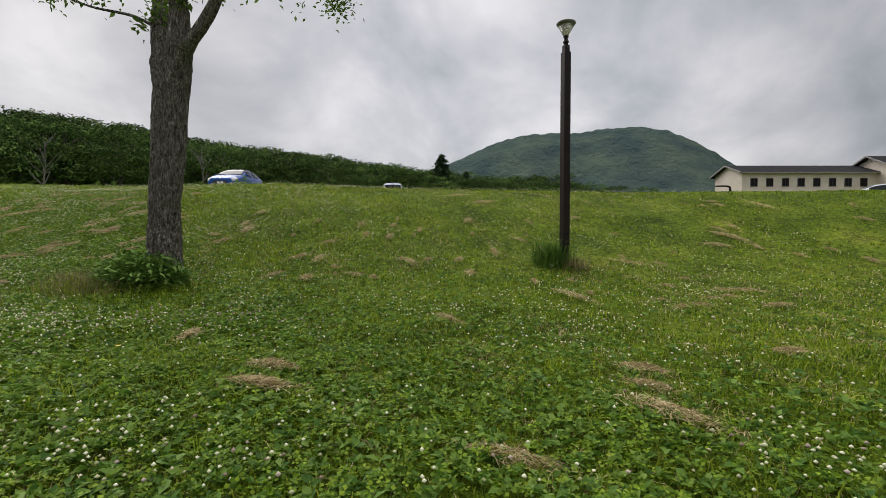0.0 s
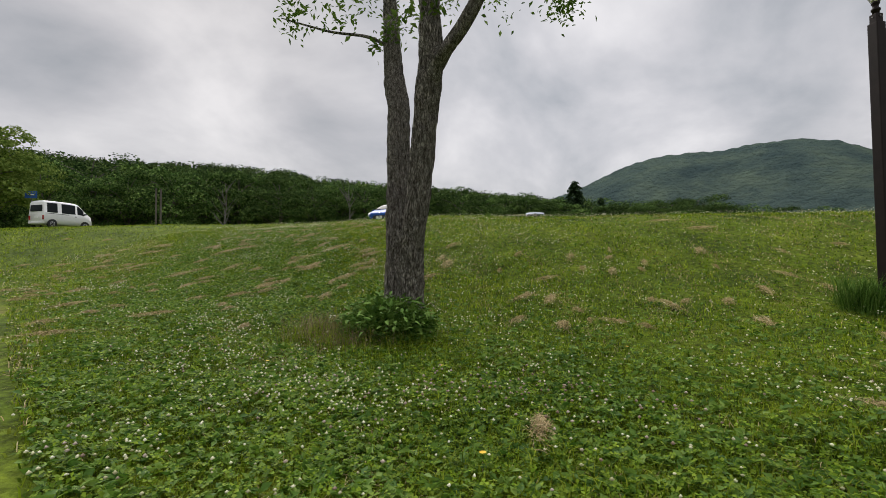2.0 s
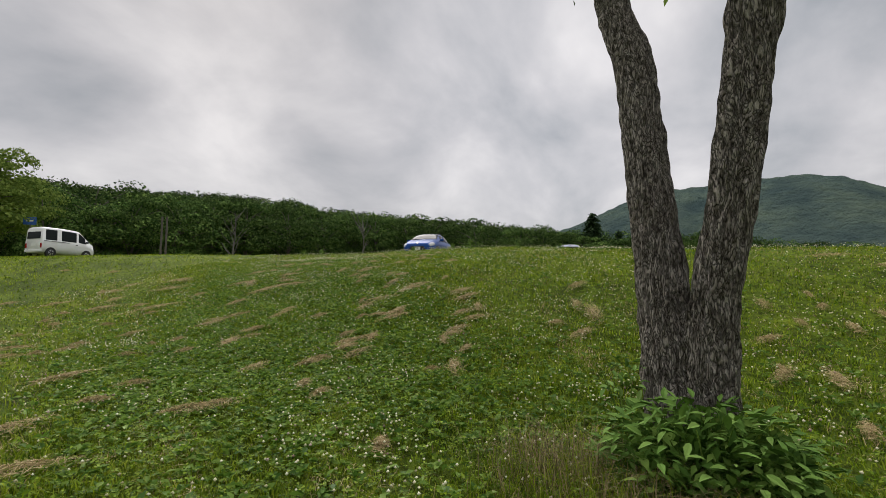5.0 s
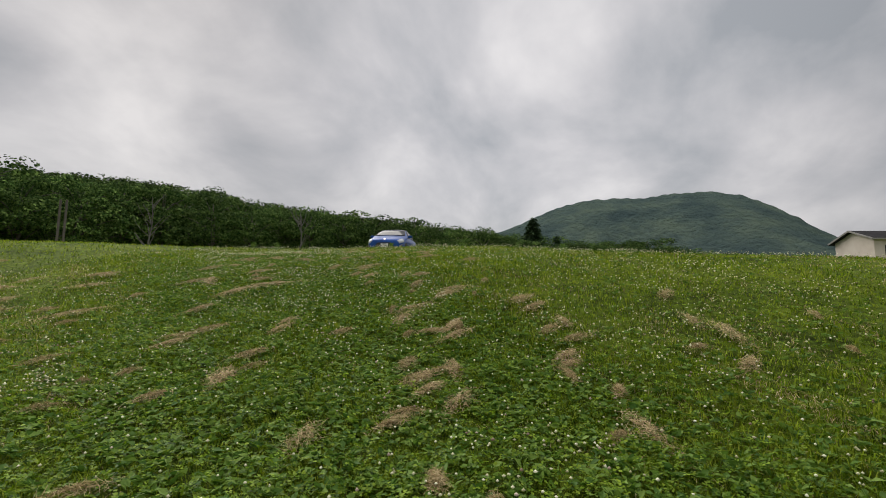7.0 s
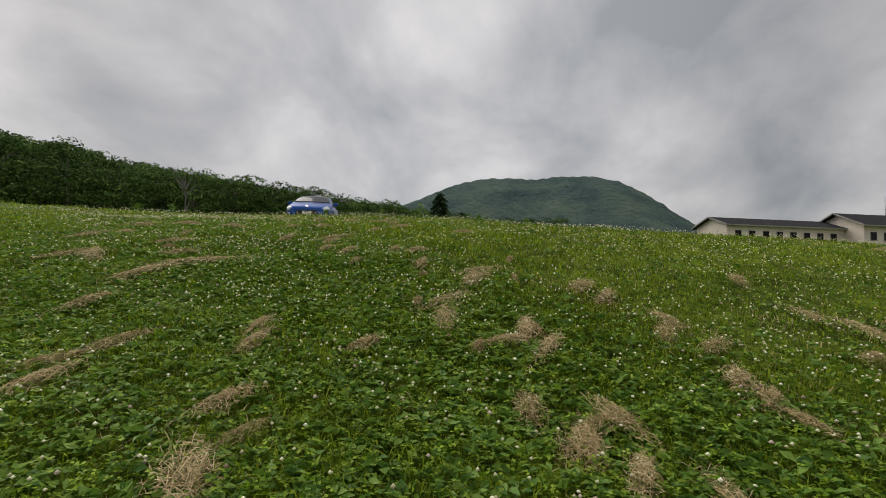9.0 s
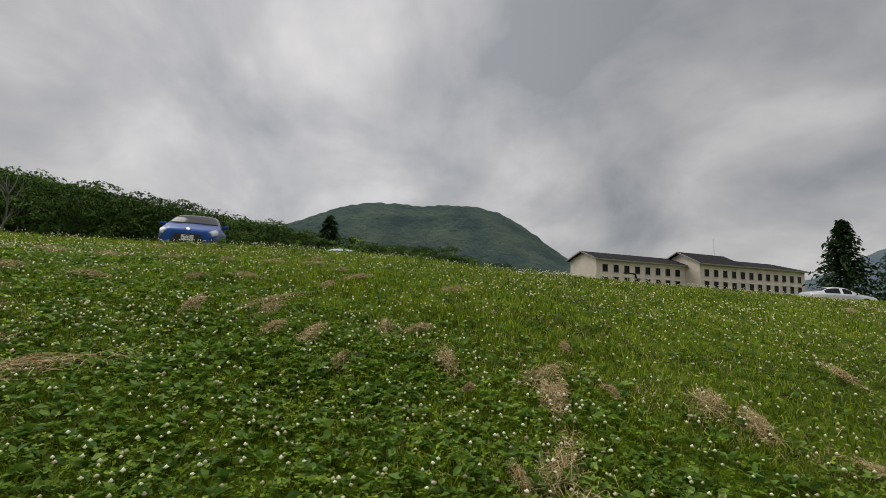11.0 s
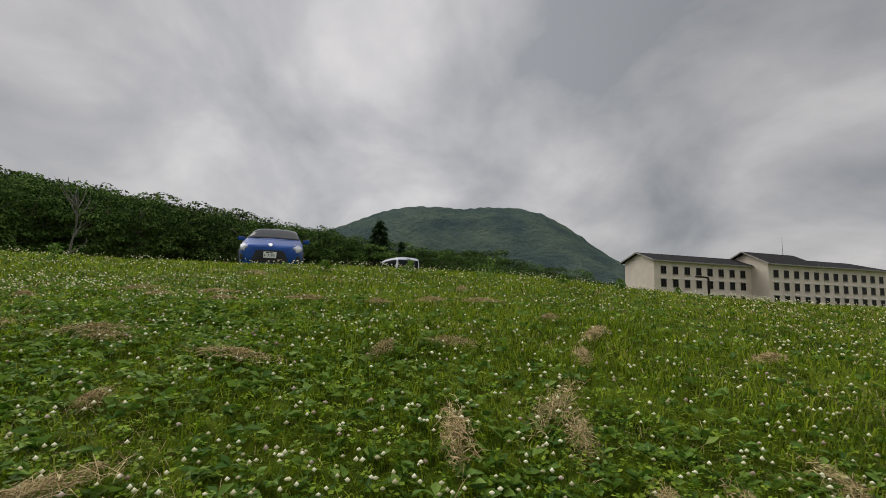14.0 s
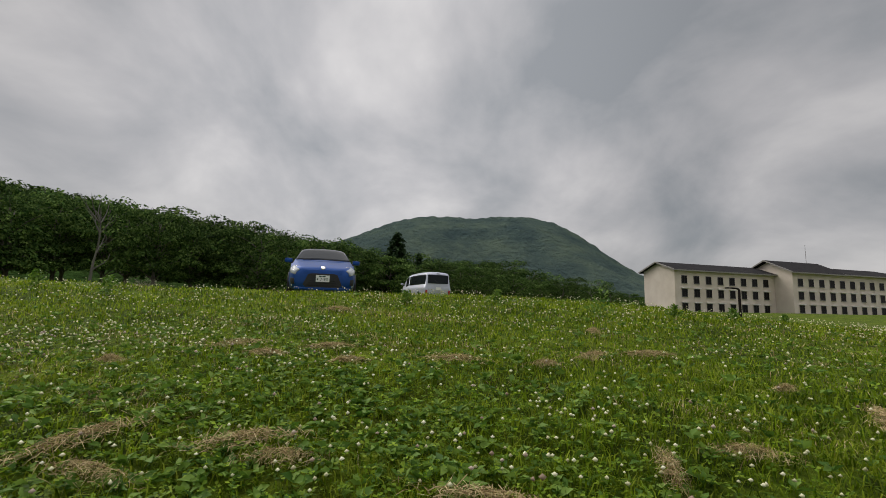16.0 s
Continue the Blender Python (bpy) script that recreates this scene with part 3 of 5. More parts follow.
def build_woods():
    rng = np.random.default_rng(11)
    kinds = [broadleaf_tree("broadleaf_tree", 20 + i, 11.0, 5.0 + 0.4 * (i % 3), 9600 if i < 5 else 4200, 0.25 if i < 5 else 0.30, "tall broadleaf tree at the edge of the wood",
                            tiers=5, low=0.10 + 0.07 * (i % 2)) for i in range(8)]
    used = [False] * 8

    def stand(x, y, s, back):
        k = int(rng.integers(5, 8) if back else rng.integers(5))
        a = rng.random() * 360
        m = pose(x, y, float(ground_z(x, y)) - 0.1, 0, 0, a) @ Matrix.Diagonal((s * (0.9 + 0.3 * rng.random()), s * (0.9 + 0.3 * rng.random()), s, 1))
        if not used[k]:
            used[k] = True
            kinds[k].matrix_basis = m
            ob = kinds[k]
        else:
            ob = copy_thing(kinds[k], pose(0, 0, 0))
            ob.matrix_basis = m
        tagged(ob, group="trees of the wood")

    # bearing and height of the wood's top along its edge, seen over the meadow
    for row, (dist, up) in enumerate(((74, 0.0), (84, 0.9))):
        b = -100.0
        while b < 25:
            d = dist + rng.normal() * 2.5 + 0.25 * max(0, b + 5)
            top = np.interp(b, [-100, -70, -48, -33, -18, -6, 2, 16, 30], [15.5, 16.2, 16.6, 15.7, 13.8, 11.9, 10.4, 7.9, 4.3]) + up
            x, y = -5 + d * math.sin(radians(b)), 3 + d * math.cos(radians(b))
            s = max(0.35, (top * d / 78 - float(ground_z(x, y))) / 10.9 * (0.93 + 0.10 * rng.random()))
            stand(x, y, s, row > 0)
            b += (3.3, 3.9)[row] * (0.8 + 0.5 * rng.random()) * (s if s > 0.6 else 0.75)
    # a clump of its own before the mountain
    for x, y, s in ((-2, 95.5, 0.78), (3.5, 95, 0.80), (8.5, 94, 0.86), (12.5, 93.5, 0.92), (16, 93, 0.72)):
        stand(x, y, s, False)


build_woods()


def bare_tree(x, y, height, seed):
    """A dead tree: a forked grey trunk with upswept bare branches."""
    rng = np.random.default_rng(seed)
    t = thing("bare_tree", pose(x, y, float(ground_z(x, y)) - 0.1), "leafless grey tree at the edge of the wood", "tree", "bare trees")
    trunk = bezier_path([(0, 0, 0), (0.1, 0, height * 0.3), (0.3, 0.1, height * 0.62), (0.2, 0, height)], 12)
    v, f = tube(trunk, np.linspace(0.12, 0.025, 12), 8)
    part("trunk", fast_mesh("trunk", v, f, M_DEADWOOD, True), None, t)
    for k in range(16):
        i = int(rng.integers(3, 10))
        a, L = rng.random() * 2 * math.pi, height * (0.2 + 0.25 * rng.random())
        st = trunk[i]
        end = st + np.array([math.cos(a) * L * 0.6, math.sin(a) * L * 0.6, L * 0.8])
        v, f = tube(bezier_path([st, (st + end) / 2 + rng.normal(size=3) * 0.15, end], 6), np.linspace(0.045, 0.012, 6), 6)
        part("branch", fast_mesh("branch", v, f, M_DEADWOOD, True), None, t)


for bx, by, bh, bs in ((-44.7, 41.0, 7.0, 31), (-32.8, 49.8, 6.6, 32)):
    bare_tree(bx, by, bh, bs)


def brushwood(x, y):
    rng = np.random.default_rng(52)
    t = thing("brushwood", pose(x, y, float(ground_z(x, y))), "pale dry bush at the edge of the wood", "bush")
    n = 420
    q = rng.normal(size=(n, 3)) * np.array([0.75, 0.6, 0.42])
    q[:, 2] = np.abs(q[:, 2]) + 0.1
    v, f = leaf_cards(rng, q, 0.16 + 0.14 * rng.random(n), 0.8, 0.3)
    part("foliage", fast_mesh("foliage", v, f, M_DRYBUSH), None, t)
    for k in range(12):
        a, r = k * 0.9, 0.4 + 0.7 * rng.random()
        v, f = tube(bezier_path([(0, 0, -0.05), (r * 0.4 * math.cos(a), r * 0.4 * math.sin(a), 0.6), (r * math.cos(a), r * math.sin(a), 1.0)], 5), np.linspace(0.02, 0.008, 5), 5)
        part("stem", fast_mesh("stem", v, f, M_DEADWOOD, True), None, t)


brushwood(-28.6, 49.4)
c1 = place(conifer_tree("conifer_tree", 3, 11.0, 4.0, "dark green conifer standing before the wood"), -7.5, 80)
tagged(c1, group="conifers")
c2 = place(conifer_tree("conifer_tree", 4, 8.6, 2.1, "slender dark conifer standing before the wood"), -3.6, 86)
tagged(c2, group="conifers")
c3 = place(conifer_tree("conifer_tree", 5, 10.6, 4.0, "large dark conifer beside the parked silver saloon"), 50, 46.5)
c4 = place(conifer_tree("conifer_tree", 6, 10.0, 4.4, "large dark conifer beside the parked silver saloon"), 56, 44)
place(broadleaf_tree("broadleaf_tree", 41, 9.4, 4.6, 14000, 0.23, "round light green tree beside the white van", M_ROUNDTREE, tiers=6, low=0.2), -46.5, 18.6)


# ---- building ----
def gable_roof(parent, length, depth, rise, over, x0, thick=0.28, hip=False, label="dark grey tiled roof"):
    """Two slopes over a body that runs from x0 along x; its eaves lie at z = 0."""
    y0, y1, ym = -over, depth + over, depth / 2
    drop = -rise * over / (depth / 2)
    xa, xb = x0 - over, x0 + length + over
    bm = bmesh.new()
    xr = xb - (depth / 2 if hip else 0)
    top = [bm.verts.new(v) for v in ((xa, y0, drop), (xb, y0, drop), (xr, ym, rise), (xa, ym, rise), (xb, y1, drop), (xa, y1, drop))]
    low = [bm.verts.new(v.co - Vector((0, 0, thick))) for v in top]
    for q in ((0, 1, 2, 3), (3, 2, 4, 5), (1, 4, 2)):
        if q == (1, 4, 2) and not hip:
            continue
        bm.faces.new([top[i] for i in q])
        bm.faces.new([low[i] for i in q][::-1])
    ring = [0, 1, 4, 5, 3] if hip else [0, 1, 2, 4, 5, 3]
    for a, b in zip(ring, ring[1:] + ring[:1]):
        bm.faces.new((top[a], top[b], low[b], low[a]))
    roof = part("roof", bm, M_ROOF, parent, label)
    # barge and eave boards
    f = box(xb - xa, 0.10, 0.26, Matrix.Translation(((xa + xb) / 2, y0 + 0.02, drop - 0.16)))
    part("eave_board", f, M_EAVE, roof)
    for s in (-1, 1):
        run = math.hypot(ym + over, rise - drop)
        ang = math.atan2(rise - drop, ym + over)
        mid = Matrix.Translation((xa - 0.03, (y0 + ym) / 2 if s < 0 else (y1 + ym) / 2, (drop + rise) / 2 - 0.12)) @ Matrix.Rotation(ang * (-s), 4, "X")
        part("barge_board", box(0.10, run, 0.28, mid), M_EAVE, roof)
    return roof


def facade_window(parent, x, z, w, h, hood):
    win = part("window", box(w + 0.16, 0.14, h + 0.16, Matrix.Translation((x, -0.02, z)), 0.02), M_FRAME, parent, "dark-framed sliding window")
    for s in (-1, 1):
        part("pane", box(w / 2 - 0.06, 0.03, h - 0.06, Matrix.Translation((x + s * w / 4, -0.095 - 0.02 * (s > 0), z))), M_WINGLASS, win)
    part("sill", box(w + 0.3, 0.18, 0.07, Matrix.Translation((x, -0.09, z - h / 2 - 0.12)), 0.01), M_EAVE, win)
    if hood:
        part("hood", box(w + 0.62, 0.42, 0.16, Matrix.Translation((x, -0.2, z + h / 2 + 0.22)), 0.03), M_HOOD, win, "pale projecting hood")


def building():
    yaw = math.degrees(math.atan2(3.7, 26.4))
    base = 2.4
    t = thing("building", pose(50.0, 97.0, base, 0, 0, yaw), "long cream rendered building with a dark tiled roof", "building")
    eave = 11.9 - base
    wl, dl = 26.8, 9.0
    gab = prism([(0, 0), (dl, 0), (dl, eave), (dl / 2, eave + 1.5), (0, eave)], wl, Matrix.Translation((wl / 2, 0, 0)) @ Matrix.Rotation(math.pi / 2, 4, "Z"))
    part("wall", gab, M_WALL, t, "cream rendered wall of the lower wing")
    r = gable_roof(t, wl, dl, 1.65, 0.75, 0.0)
    r.matrix_basis = pose(0, 0, eave + 0.12)
    for k in range(8):
        for i, zc in enumerate((9.75, 7.0, 4.1)):
            facade_window(t, 2.4 + k * 3.12, zc - base, 1.25, 1.5, i > 0)
    # the right wing stands forward
    wing = thing("building_wing", pose(50.0, 97.0, base, 0, 0, yaw) @ pose(26.8, -4.0, 0), "cream rendered building wing standing forward, three rows of windows", "building")
    eave2, wr, dr = 12.35 - base, 38.6, 11.0
    for x0, x1, rise in ((0.05, 14.6, 2.3), (14.6, wr - 5.5, 1.4), (wr - 5.5, wr, 0.02)):
        part("wall", prism([(0, 0), (dr, 0), (dr, eave2), (dr / 2, eave2 + rise), (0, eave2)], x1 - x0, Matrix.Translation(((x0 + x1) / 2, 0, 0)) @ Matrix.Rotation(math.pi / 2, 4, "Z")), M_WALL, wing)
    a = gable_roof(wing, 14.5, dr, 2.6, 0.9, 0.0)
    a.matrix_basis = pose(0, 0, eave2 + 0.2)
    b = gable_roof(wing, wr - 15.5, dr, 1.75, 0.86, 15.5, hip=True)
    b.matrix_basis = pose(0, 0, eave2 + 0.12)
    for k in range(12):
        for i, zc in enumerate((9.95, 7.15, 4.3)):
            facade_window(wing, 2.2 + k * 3.1, zc - base, 1.25, 1.5, i > 0)
    mast = part("mast", cyl(0.045, 0.03, 4.6, 8, pose(12.0, dr / 2, eave2 + 2.6 + 2.2)), M_LAMPCAP, wing, "thin grey antenna mast")
    return t


building()


def elbow_lamp(x, y):
    t = thing("street_lamp", pose(x, y, float(ground_z(x, y))), "black street lamp with a long bent arm", "street lamp")
    part("pole", cyl(0.15, 0.14, 3.3, 12, pose(0, 0, 1.65), 0.01), M_POST, t)
    v, f = tube(bezier_path([(0, 0, 3.25), (-0.04, 0, 3.5), (-0.3, 0, 3.62), (-1.0, 0, 3.66)], 12), [0.11] * 8 + [0.09] * 4, 10)
    part("arm", fast_mesh("arm", v, f, M_POST, True), None, t)
    part("lamp_head", box(0.9, 0.3, 0.14, pose(-1.2, 0, 3.65), 0.03), M_POST, t)


elbow_lamp(29.9, 56.6)


# ---- park lamp ----
def lathe(profile, seg=24, m=None):
    bm = bmesh.new()
    rings = [[bm.verts.new((r * math.cos(2 * math.pi * j / seg), r * math.sin(2 * math.pi * j / seg), z)) for j in range(seg)] for r, z in profile]
    for a, b in zip(rings, rings[1:]):
        for j in range(seg):
            bm.faces.new((a[j], a[(j + 1) % seg], b[(j + 1) % seg], b[j]))
    bm.faces.new(rings[0][::-1])
    bm.faces.new(rings[-1])
    if m is not None:
        bmesh.ops.transform(bm, matrix=m, verts=bm.verts[:])
    return bm


def park_lamp(x, y):
    z = float(ground_z(x, y)) - 0.15
    t = thing("park_lamp", pose(x, y, z, 0, 0, 28), "tall dark brown square park lamp with a cone lantern", "lamp post")
    h = 3.75 - z
    part("post", box(0.155, 0.155, h, pose(0, 0, h / 2), 0.014), M_POST, t, "square dark brown post")
    part("collar", box(0.115, 0.115, 0.14, pose(0, 0, h + 0.07), 0.01), M_POST, t)
    neck = part("neck", lathe([(0.045, 0), (0.045, 0.05), (0.06, 0.06), (0.06, 0.09), (0.04, 0.1), (0.04, 0.15), (0.055, 0.17), (0.055, 0.2), (0.03, 0.21)], 16, pose(0, 0, h + 0.135)), M_POST, t, "", True)
    for k in range(4):
        a = k * math.pi / 2
        part("bolt", cyl(0.012, 0.012, 0.03, 6, pose(0.058 * math.cos(a), 0.058 * math.sin(a), h + 0.09, 0, 90, math.degrees(a))), M_LAMPCAP, t)
    lz = h + 0.34
    gl = part("lantern", lathe([(0.06, 0.0), (0.065, 0.01), (0.165, 0.2), (0.16, 0.2), (0.05, 0.012)], 28, pose(0, 0, lz)), M_LAMPGLASS, t, "clear cone-shaped glass lantern", True)
    gl.visible_shadow = False
    part("bulb", lathe([(0.02, 0), (0.02, 0.06), (0.045, 0.1), (0.045, 0.15), (0.02, 0.18)], 14, pose(0, 0, lz)), M_HOOD, gl, "white bulb", True)
    part("cap", lathe([(0.166, 0.195), (0.205, 0.25), (0.198, 0.265), (0.15, 0.29), (0.03, 0.31)], 28, pose(0, 0, lz)), M_LAMPCAP, t, "shallow grey metal cap", True)
    part("hatch", box(0.08, 0.006, 0.22, pose(0, -0.080, 0.9), 0.002), M_POST, t)


park_lamp(4.91, 7.80)


# ---- the twin-trunk tree ----
def bark_tube(points, radii, rings, seg, seed, knots=()):
    P = bezier_path(points, rings)
    R = np.interp(np.linspace(0, 1, rings), np.linspace(0, 1, len(radii)), radii)
    verts = []
    for i in range(rings):
        d = P[min(i + 1, rings - 1)] - P[max(i - 1, 0)]
        d /= np.linalg.norm(d)
        a = np.cross(d, (0.0, 1.0, 0.02))
        a /= np.linalg.norm(a)
        b = np.cross(d, a)
        for j in range(seg):
            t = 2 * math.pi * j / seg
            o = a * math.cos(t) + b * math.sin(t)
            q = Vector((math.cos(t) * 3.4 * R[i] * 4, math.sin(t) * 3.4 * R[i] * 4, P[i][2] * 1.5 + seed))
            ridge = abs(noise.noise(q * 2.2)) - 0.25
            fine = noise.noise(Vector((q.x * 5, q.y * 5, q.z * 3.5)))
            lump = noise.noise(Vector((math.cos(t) * 1.1, math.sin(t) * 1.1, P[i][2] * 1.1 + seed * 3)))
            r = R[i] * (1 + 0.06 * lump) + min(1, R[i] / 0.1) * (0.034 * ridge + 0.020 * fine)
            verts.append(P[i] + o * r)
    i = np.arange(rings - 1)[:, None] * seg
    j = np.arange(seg)[None, :]
    k = (j + 1) % seg
    faces = np.stack([i + j, i + k, i + seg + k, i + seg + j], -1).reshape(-1, 4)
    return verts, faces


def meadow_tree():
    gz = float(ground_z(-1.55, 4.15))
    t = thing("meadow_tree", pose(-1.54, 4.15, gz), "twin-trunked tree with rough grey-brown furrowed bark", "tree")
    off = np.array([-1.55, 4.15, gz])

    def loc(pts):
        return [np.array(p) - off for p in pts]

    lv, lf = bark_tube(loc([(-1.62, 4.2, -1.0), (-1.66, 4.24, -0.3), (-1.70, 4.28, 0.3), (-1.76, 4.38, 1.1), (-1.81, 4.48, 1.9), (-1.84, 4.55, 2.35), (-1.96, 4.66, 2.8), (-2.05, 4.76, 3.4), (-2.2, 4.95, 4.4), (-2.5, 5.2, 6.0), (-2.6, 5.4, 7.6)]),
                       [0.30, 0.225, 0.185, 0.17, 0.155, 0.16, 0.15, 0.125, 0.10, 0.06, 0.02], 190, 60, 1.0)
    part("trunk", fast_mesh("trunk", lv, lf, M_BARK, True), None, t)
    rv, rf = bark_tube(loc([(-1.50, 4.12, -1.0), (-1.46, 4.09, -0.3), (-1.40, 4.05, 0.3), (-1.25, 3.98, 1.1), (-1.13, 3.93, 1.9), (-1.07, 3.90, 2.3), (-1.02, 3.87, 2.7), (-1.03, 3.86, 3.3), (-1.06, 3.9, 4.4), (-1.0, 4.1, 6.0), (-0.9, 4.2, 7.8)]),
                       [0.24, 0.185, 0.155, 0.150, 0.150, 0.168, 0.155, 0.125, 0.10, 0.06, 0.02], 190, 60, 7.0)
    part("trunk", fast_mesh("trunk", rv, rf, M_BARK, True), None, t)
    limbs = [([(-1.05, 3.88, 2.25), (-0.90, 3.78, 2.52), (-0.58, 3.70, 2.82), (-0.28, 3.64, 3.2), (0.08, 3.6, 3.75), (0.6, 3.9, 4.4), (1.2, 4.4, 5.2)], [0.09, 0.10, 0.085, 0.075, 0.065, 0.05, 0.02]),
             ([(0.08, 3.6, 3.75), (0.1, 4.6, 4.5), (0.1, 5.8, 4.9), (0.25, 6.8, 4.75)], [0.05, 0.035, 0.025, 0.01]),
             ([(-2.0, 4.74, 3.3), (-2.3, 4.5, 3.45), (-2.8, 4.2, 3.5), (-3.5, 4.0, 3.75)], [0.03, 0.025, 0.018, 0.008]),
             ([(-2.2, 4.95, 4.4), (-3.0, 5.4, 5.2), (-4.0, 5.6, 5.8)], [0.07, 0.05, 0.02]),
             ([(-1.06, 3.9, 4.4), (-0.9, 3.0, 5.2), (-0.9, 2.0, 5.7)], [0.07, 0.05, 0.02]),
             ([(-2.2, 4.95, 4.4), (-2.1, 6.2, 5.4), (-2.2, 7.4, 6.0)], [0.06, 0.04, 0.02]),
             ([(-1.03, 3.86, 3.3), (-0.85, 3.8, 3.5), (-0.7, 3.75, 3.62)], [0.02, 0.014, 0.006])]
    for i, (pts, rad) in enumerate(limbs):
        v, f = bark_tube(loc(pts), rad, 50, 20, 20.0 + i)
        part("limb", fast_mesh("limb", v, f, M_BARK, True), None, t)
    rng = np.random.default_rng(5)
    C, S = [], []

    def tuft(c, r, n, size=0.10):
        n = int(n * 1.7)
        q = rng.normal(size=(n, 3)) * r * 0.42
        C.append(np.array(c) - off + q)
        S.append(size * (0.6 + 0.7 * rng.random(n)))

    for c, r, n in (((0.23, 6.9, 4.62), 0.42, 130), ((-2.0, 4.6, 3.5), 0.30, 45), ((-2.2, 4.5, 3.3), 0.20, 16), ((-1.55, 4.3, 3.5), 0.28, 34), ((-0.72, 3.76, 3.55), 0.32, 60),
                    ((-3.3, 4.05, 3.72), 0.35, 60), ((-2.7, 4.3, 3.72), 0.3, 40), ((-1.0, 3.8, 3.2), 0.2, 25), ((-0.5, 4.9, 4.5), 0.5, 90), ((1.0, 4.3, 4.9), 0.5, 90)):
        tuft(c, r, n)
    for k in range(120):
        a, r = rng.random() * 2 * math.pi, 3.3 * math.sqrt(rng.random())
        z = 5.2 + 3.2 * rng.random() * math.sqrt(max(0.05, 1 - (r / 3.5) ** 2))
        tuft((-1.6 + r * math.cos(a), 4.6 + r * math.sin(a), z), 0.6, 26, 0.12)
    C, S = np.concatenate(C), np.concatenate(S)
    v, f = leaf_cards(rng, C, S, 0.8, 0.5)
    part("crown", fast_mesh("crown", v, f, M_TREELEAF), None, t, "loose crown of green leaves")


meadow_tree()


# ---- vehicles ----
def body_grid(stations, sub=5):
    """Cross-sections from nose to tail, made smooth along the length; a grid [station][point] over the whole width."""
    rows = []
    S = bezier_path(stations, (len(stations) - 1) * sub + 1)
    for x, zs, zb, zr, wb, wr in S:
        h = zb - zs
        half = [(0.0, zs - 0.01), (wb * 0.80, zs), (wb * 0.955, zs + 0.10 * h), (wb, zs + 0.42 * h), (wb * 0.992, zs + 0.72 * h), (wb * 0.955, zb), (wb * 0.93, zb + 0.02 * (zr - zb)),
                (wr * 1.03 + (wb * 0.93 - wr) * 0.10, zr - 0.14 * (zr - zb)), (wr * 0.93, zr - 0.045 * (zr - zb)), (wr * 0.6, zr), (0.0, zr + 0.012)]
        rows.append([(x, -y, z) for y, z in half] + [(x, y, z) for y, z in half[-2:0:-1]])
    return np.array(rows)


def loft(G, close=True):
    n, m, _ = G.shape
    i = np.arange(n - 1)[:, None] * m
    j = np.arange(m if close else m - 1)[None, :]
    k = (j + 1) % m
    faces = np.stack([i + j, i + k, i + m + k, i + m + j], -1).reshape(-1, 4)
    return G.reshape(-1, 3), faces


def patch(G, s0, s1, p0, p1, out=0.008, trim=0.06, trim_s=0.06, n=10):
    """A pane over part of the body's skin, set off it by out."""
    N, M, _ = G.shape
    A = np.zeros((n, n, 3))
    for a in range(n):
        u = s0 + (s1 - s0) * (trim_s + (1 - 2 * trim_s) * a / (n - 1))
        iu = min(int(u), N - 2)
        fu = u - iu
        for b in range(n):
            v = p0 + (p1 - p0) * (trim + (1 - 2 * trim) * b / (n - 1))
            iv = min(int(v), M - 2)
            fv = v - iv
            A[a, b] = (G[iu, iv] * (1 - fv) + G[iu, iv + 1] * fv) * (1 - fu) + (G[iu + 1, iv] * (1 - fv) + G[iu + 1, iv + 1] * fv) * fu
    du, dv = np.gradient(A, axis=0), np.gradient(A, axis=1)
    nr = np.cross(du, dv)
    nr /= np.linalg.norm(nr, axis=2, keepdims=True) + 1e-9
    c = np.array([G[:, :, 0].mean(), 0, 0.6])
    flip = np.sign(np.sum(nr * (A - c), axis=2, keepdims=True))
    B = A + nr * flip * out
    C = A - nr * flip * 0.01
    v, f = loft(B, False)
    v2, f2 = loft(C, False)
    ring = [a * n for a in range(n)] + [(n - 1) * n + b for b in range(1, n)] + [a * n + n - 1 for a in range(n - 2, -1, -1)] + [b for b in range(n - 2, 0, -1)]
    side = [(ring[q], ring[(q + 1) % len(ring)], ring[(q + 1) % len(ring)] + n * n, ring[q] + n * n) for q in range(len(ring))]
    return np.concatenate([v, v2]), np.concatenate([f, f2[:, ::-1] + n * n, np.array(side)])


def skin(t, name, G, s0, s1, p0, p1, mat, label="", **k):
    v, f = patch(G, s0, s1, p0, p1, **k)
    return part(name, fast_mesh(name, v, f, mat, True), None, t, label)


def wheel(t, x, y, r):
    s = 1 if y > 0 else -1
    rot = pose(x, y, r, 90)
    w = part("wheel", lathe([(r * 0.6, -0.10), (r * 0.9, -0.10), (r, -0.075), (r, 0.075), (r * 0.9, 0.10), (r * 0.6, 0.10)], 28, rot), M_TYRE, t, "black rubber tyre", True)
    part("rim", lathe([(0.05, -0.105), (r * 0.6, -0.108), (r * 0.66, -0.10), (r * 0.66, 0.10), (r * 0.6, 0.108), (0.05, 0.105)], 24, rot), M_ALLOY, w, "silver wheel rim", True)
    for k in range(5):
        a = 72 * k
        part("spoke", box(r * 0.5, 0.02, 0.05, pose(x, y + s * 0.112, r) @ pose(0, 0, 0, 0, a, 0) @ pose(r * 0.33, 0, 0), 0.005), M_BLACK, w)
    arch = lathe([(r * 1.14, -0.01), (r * 1.2, -0.006), (r * 1.2, 0.006), (r * 1.14, 0.01)], 32, pose(x, y + s * 0.06, r, 90))
    part("wheel_arch", cyl(r * 1.16, r * 1.16, 0.14, 32, pose(x, y + s * 0.035, r + 0.01, 90)), M_BLACK, t)
    arch.free()


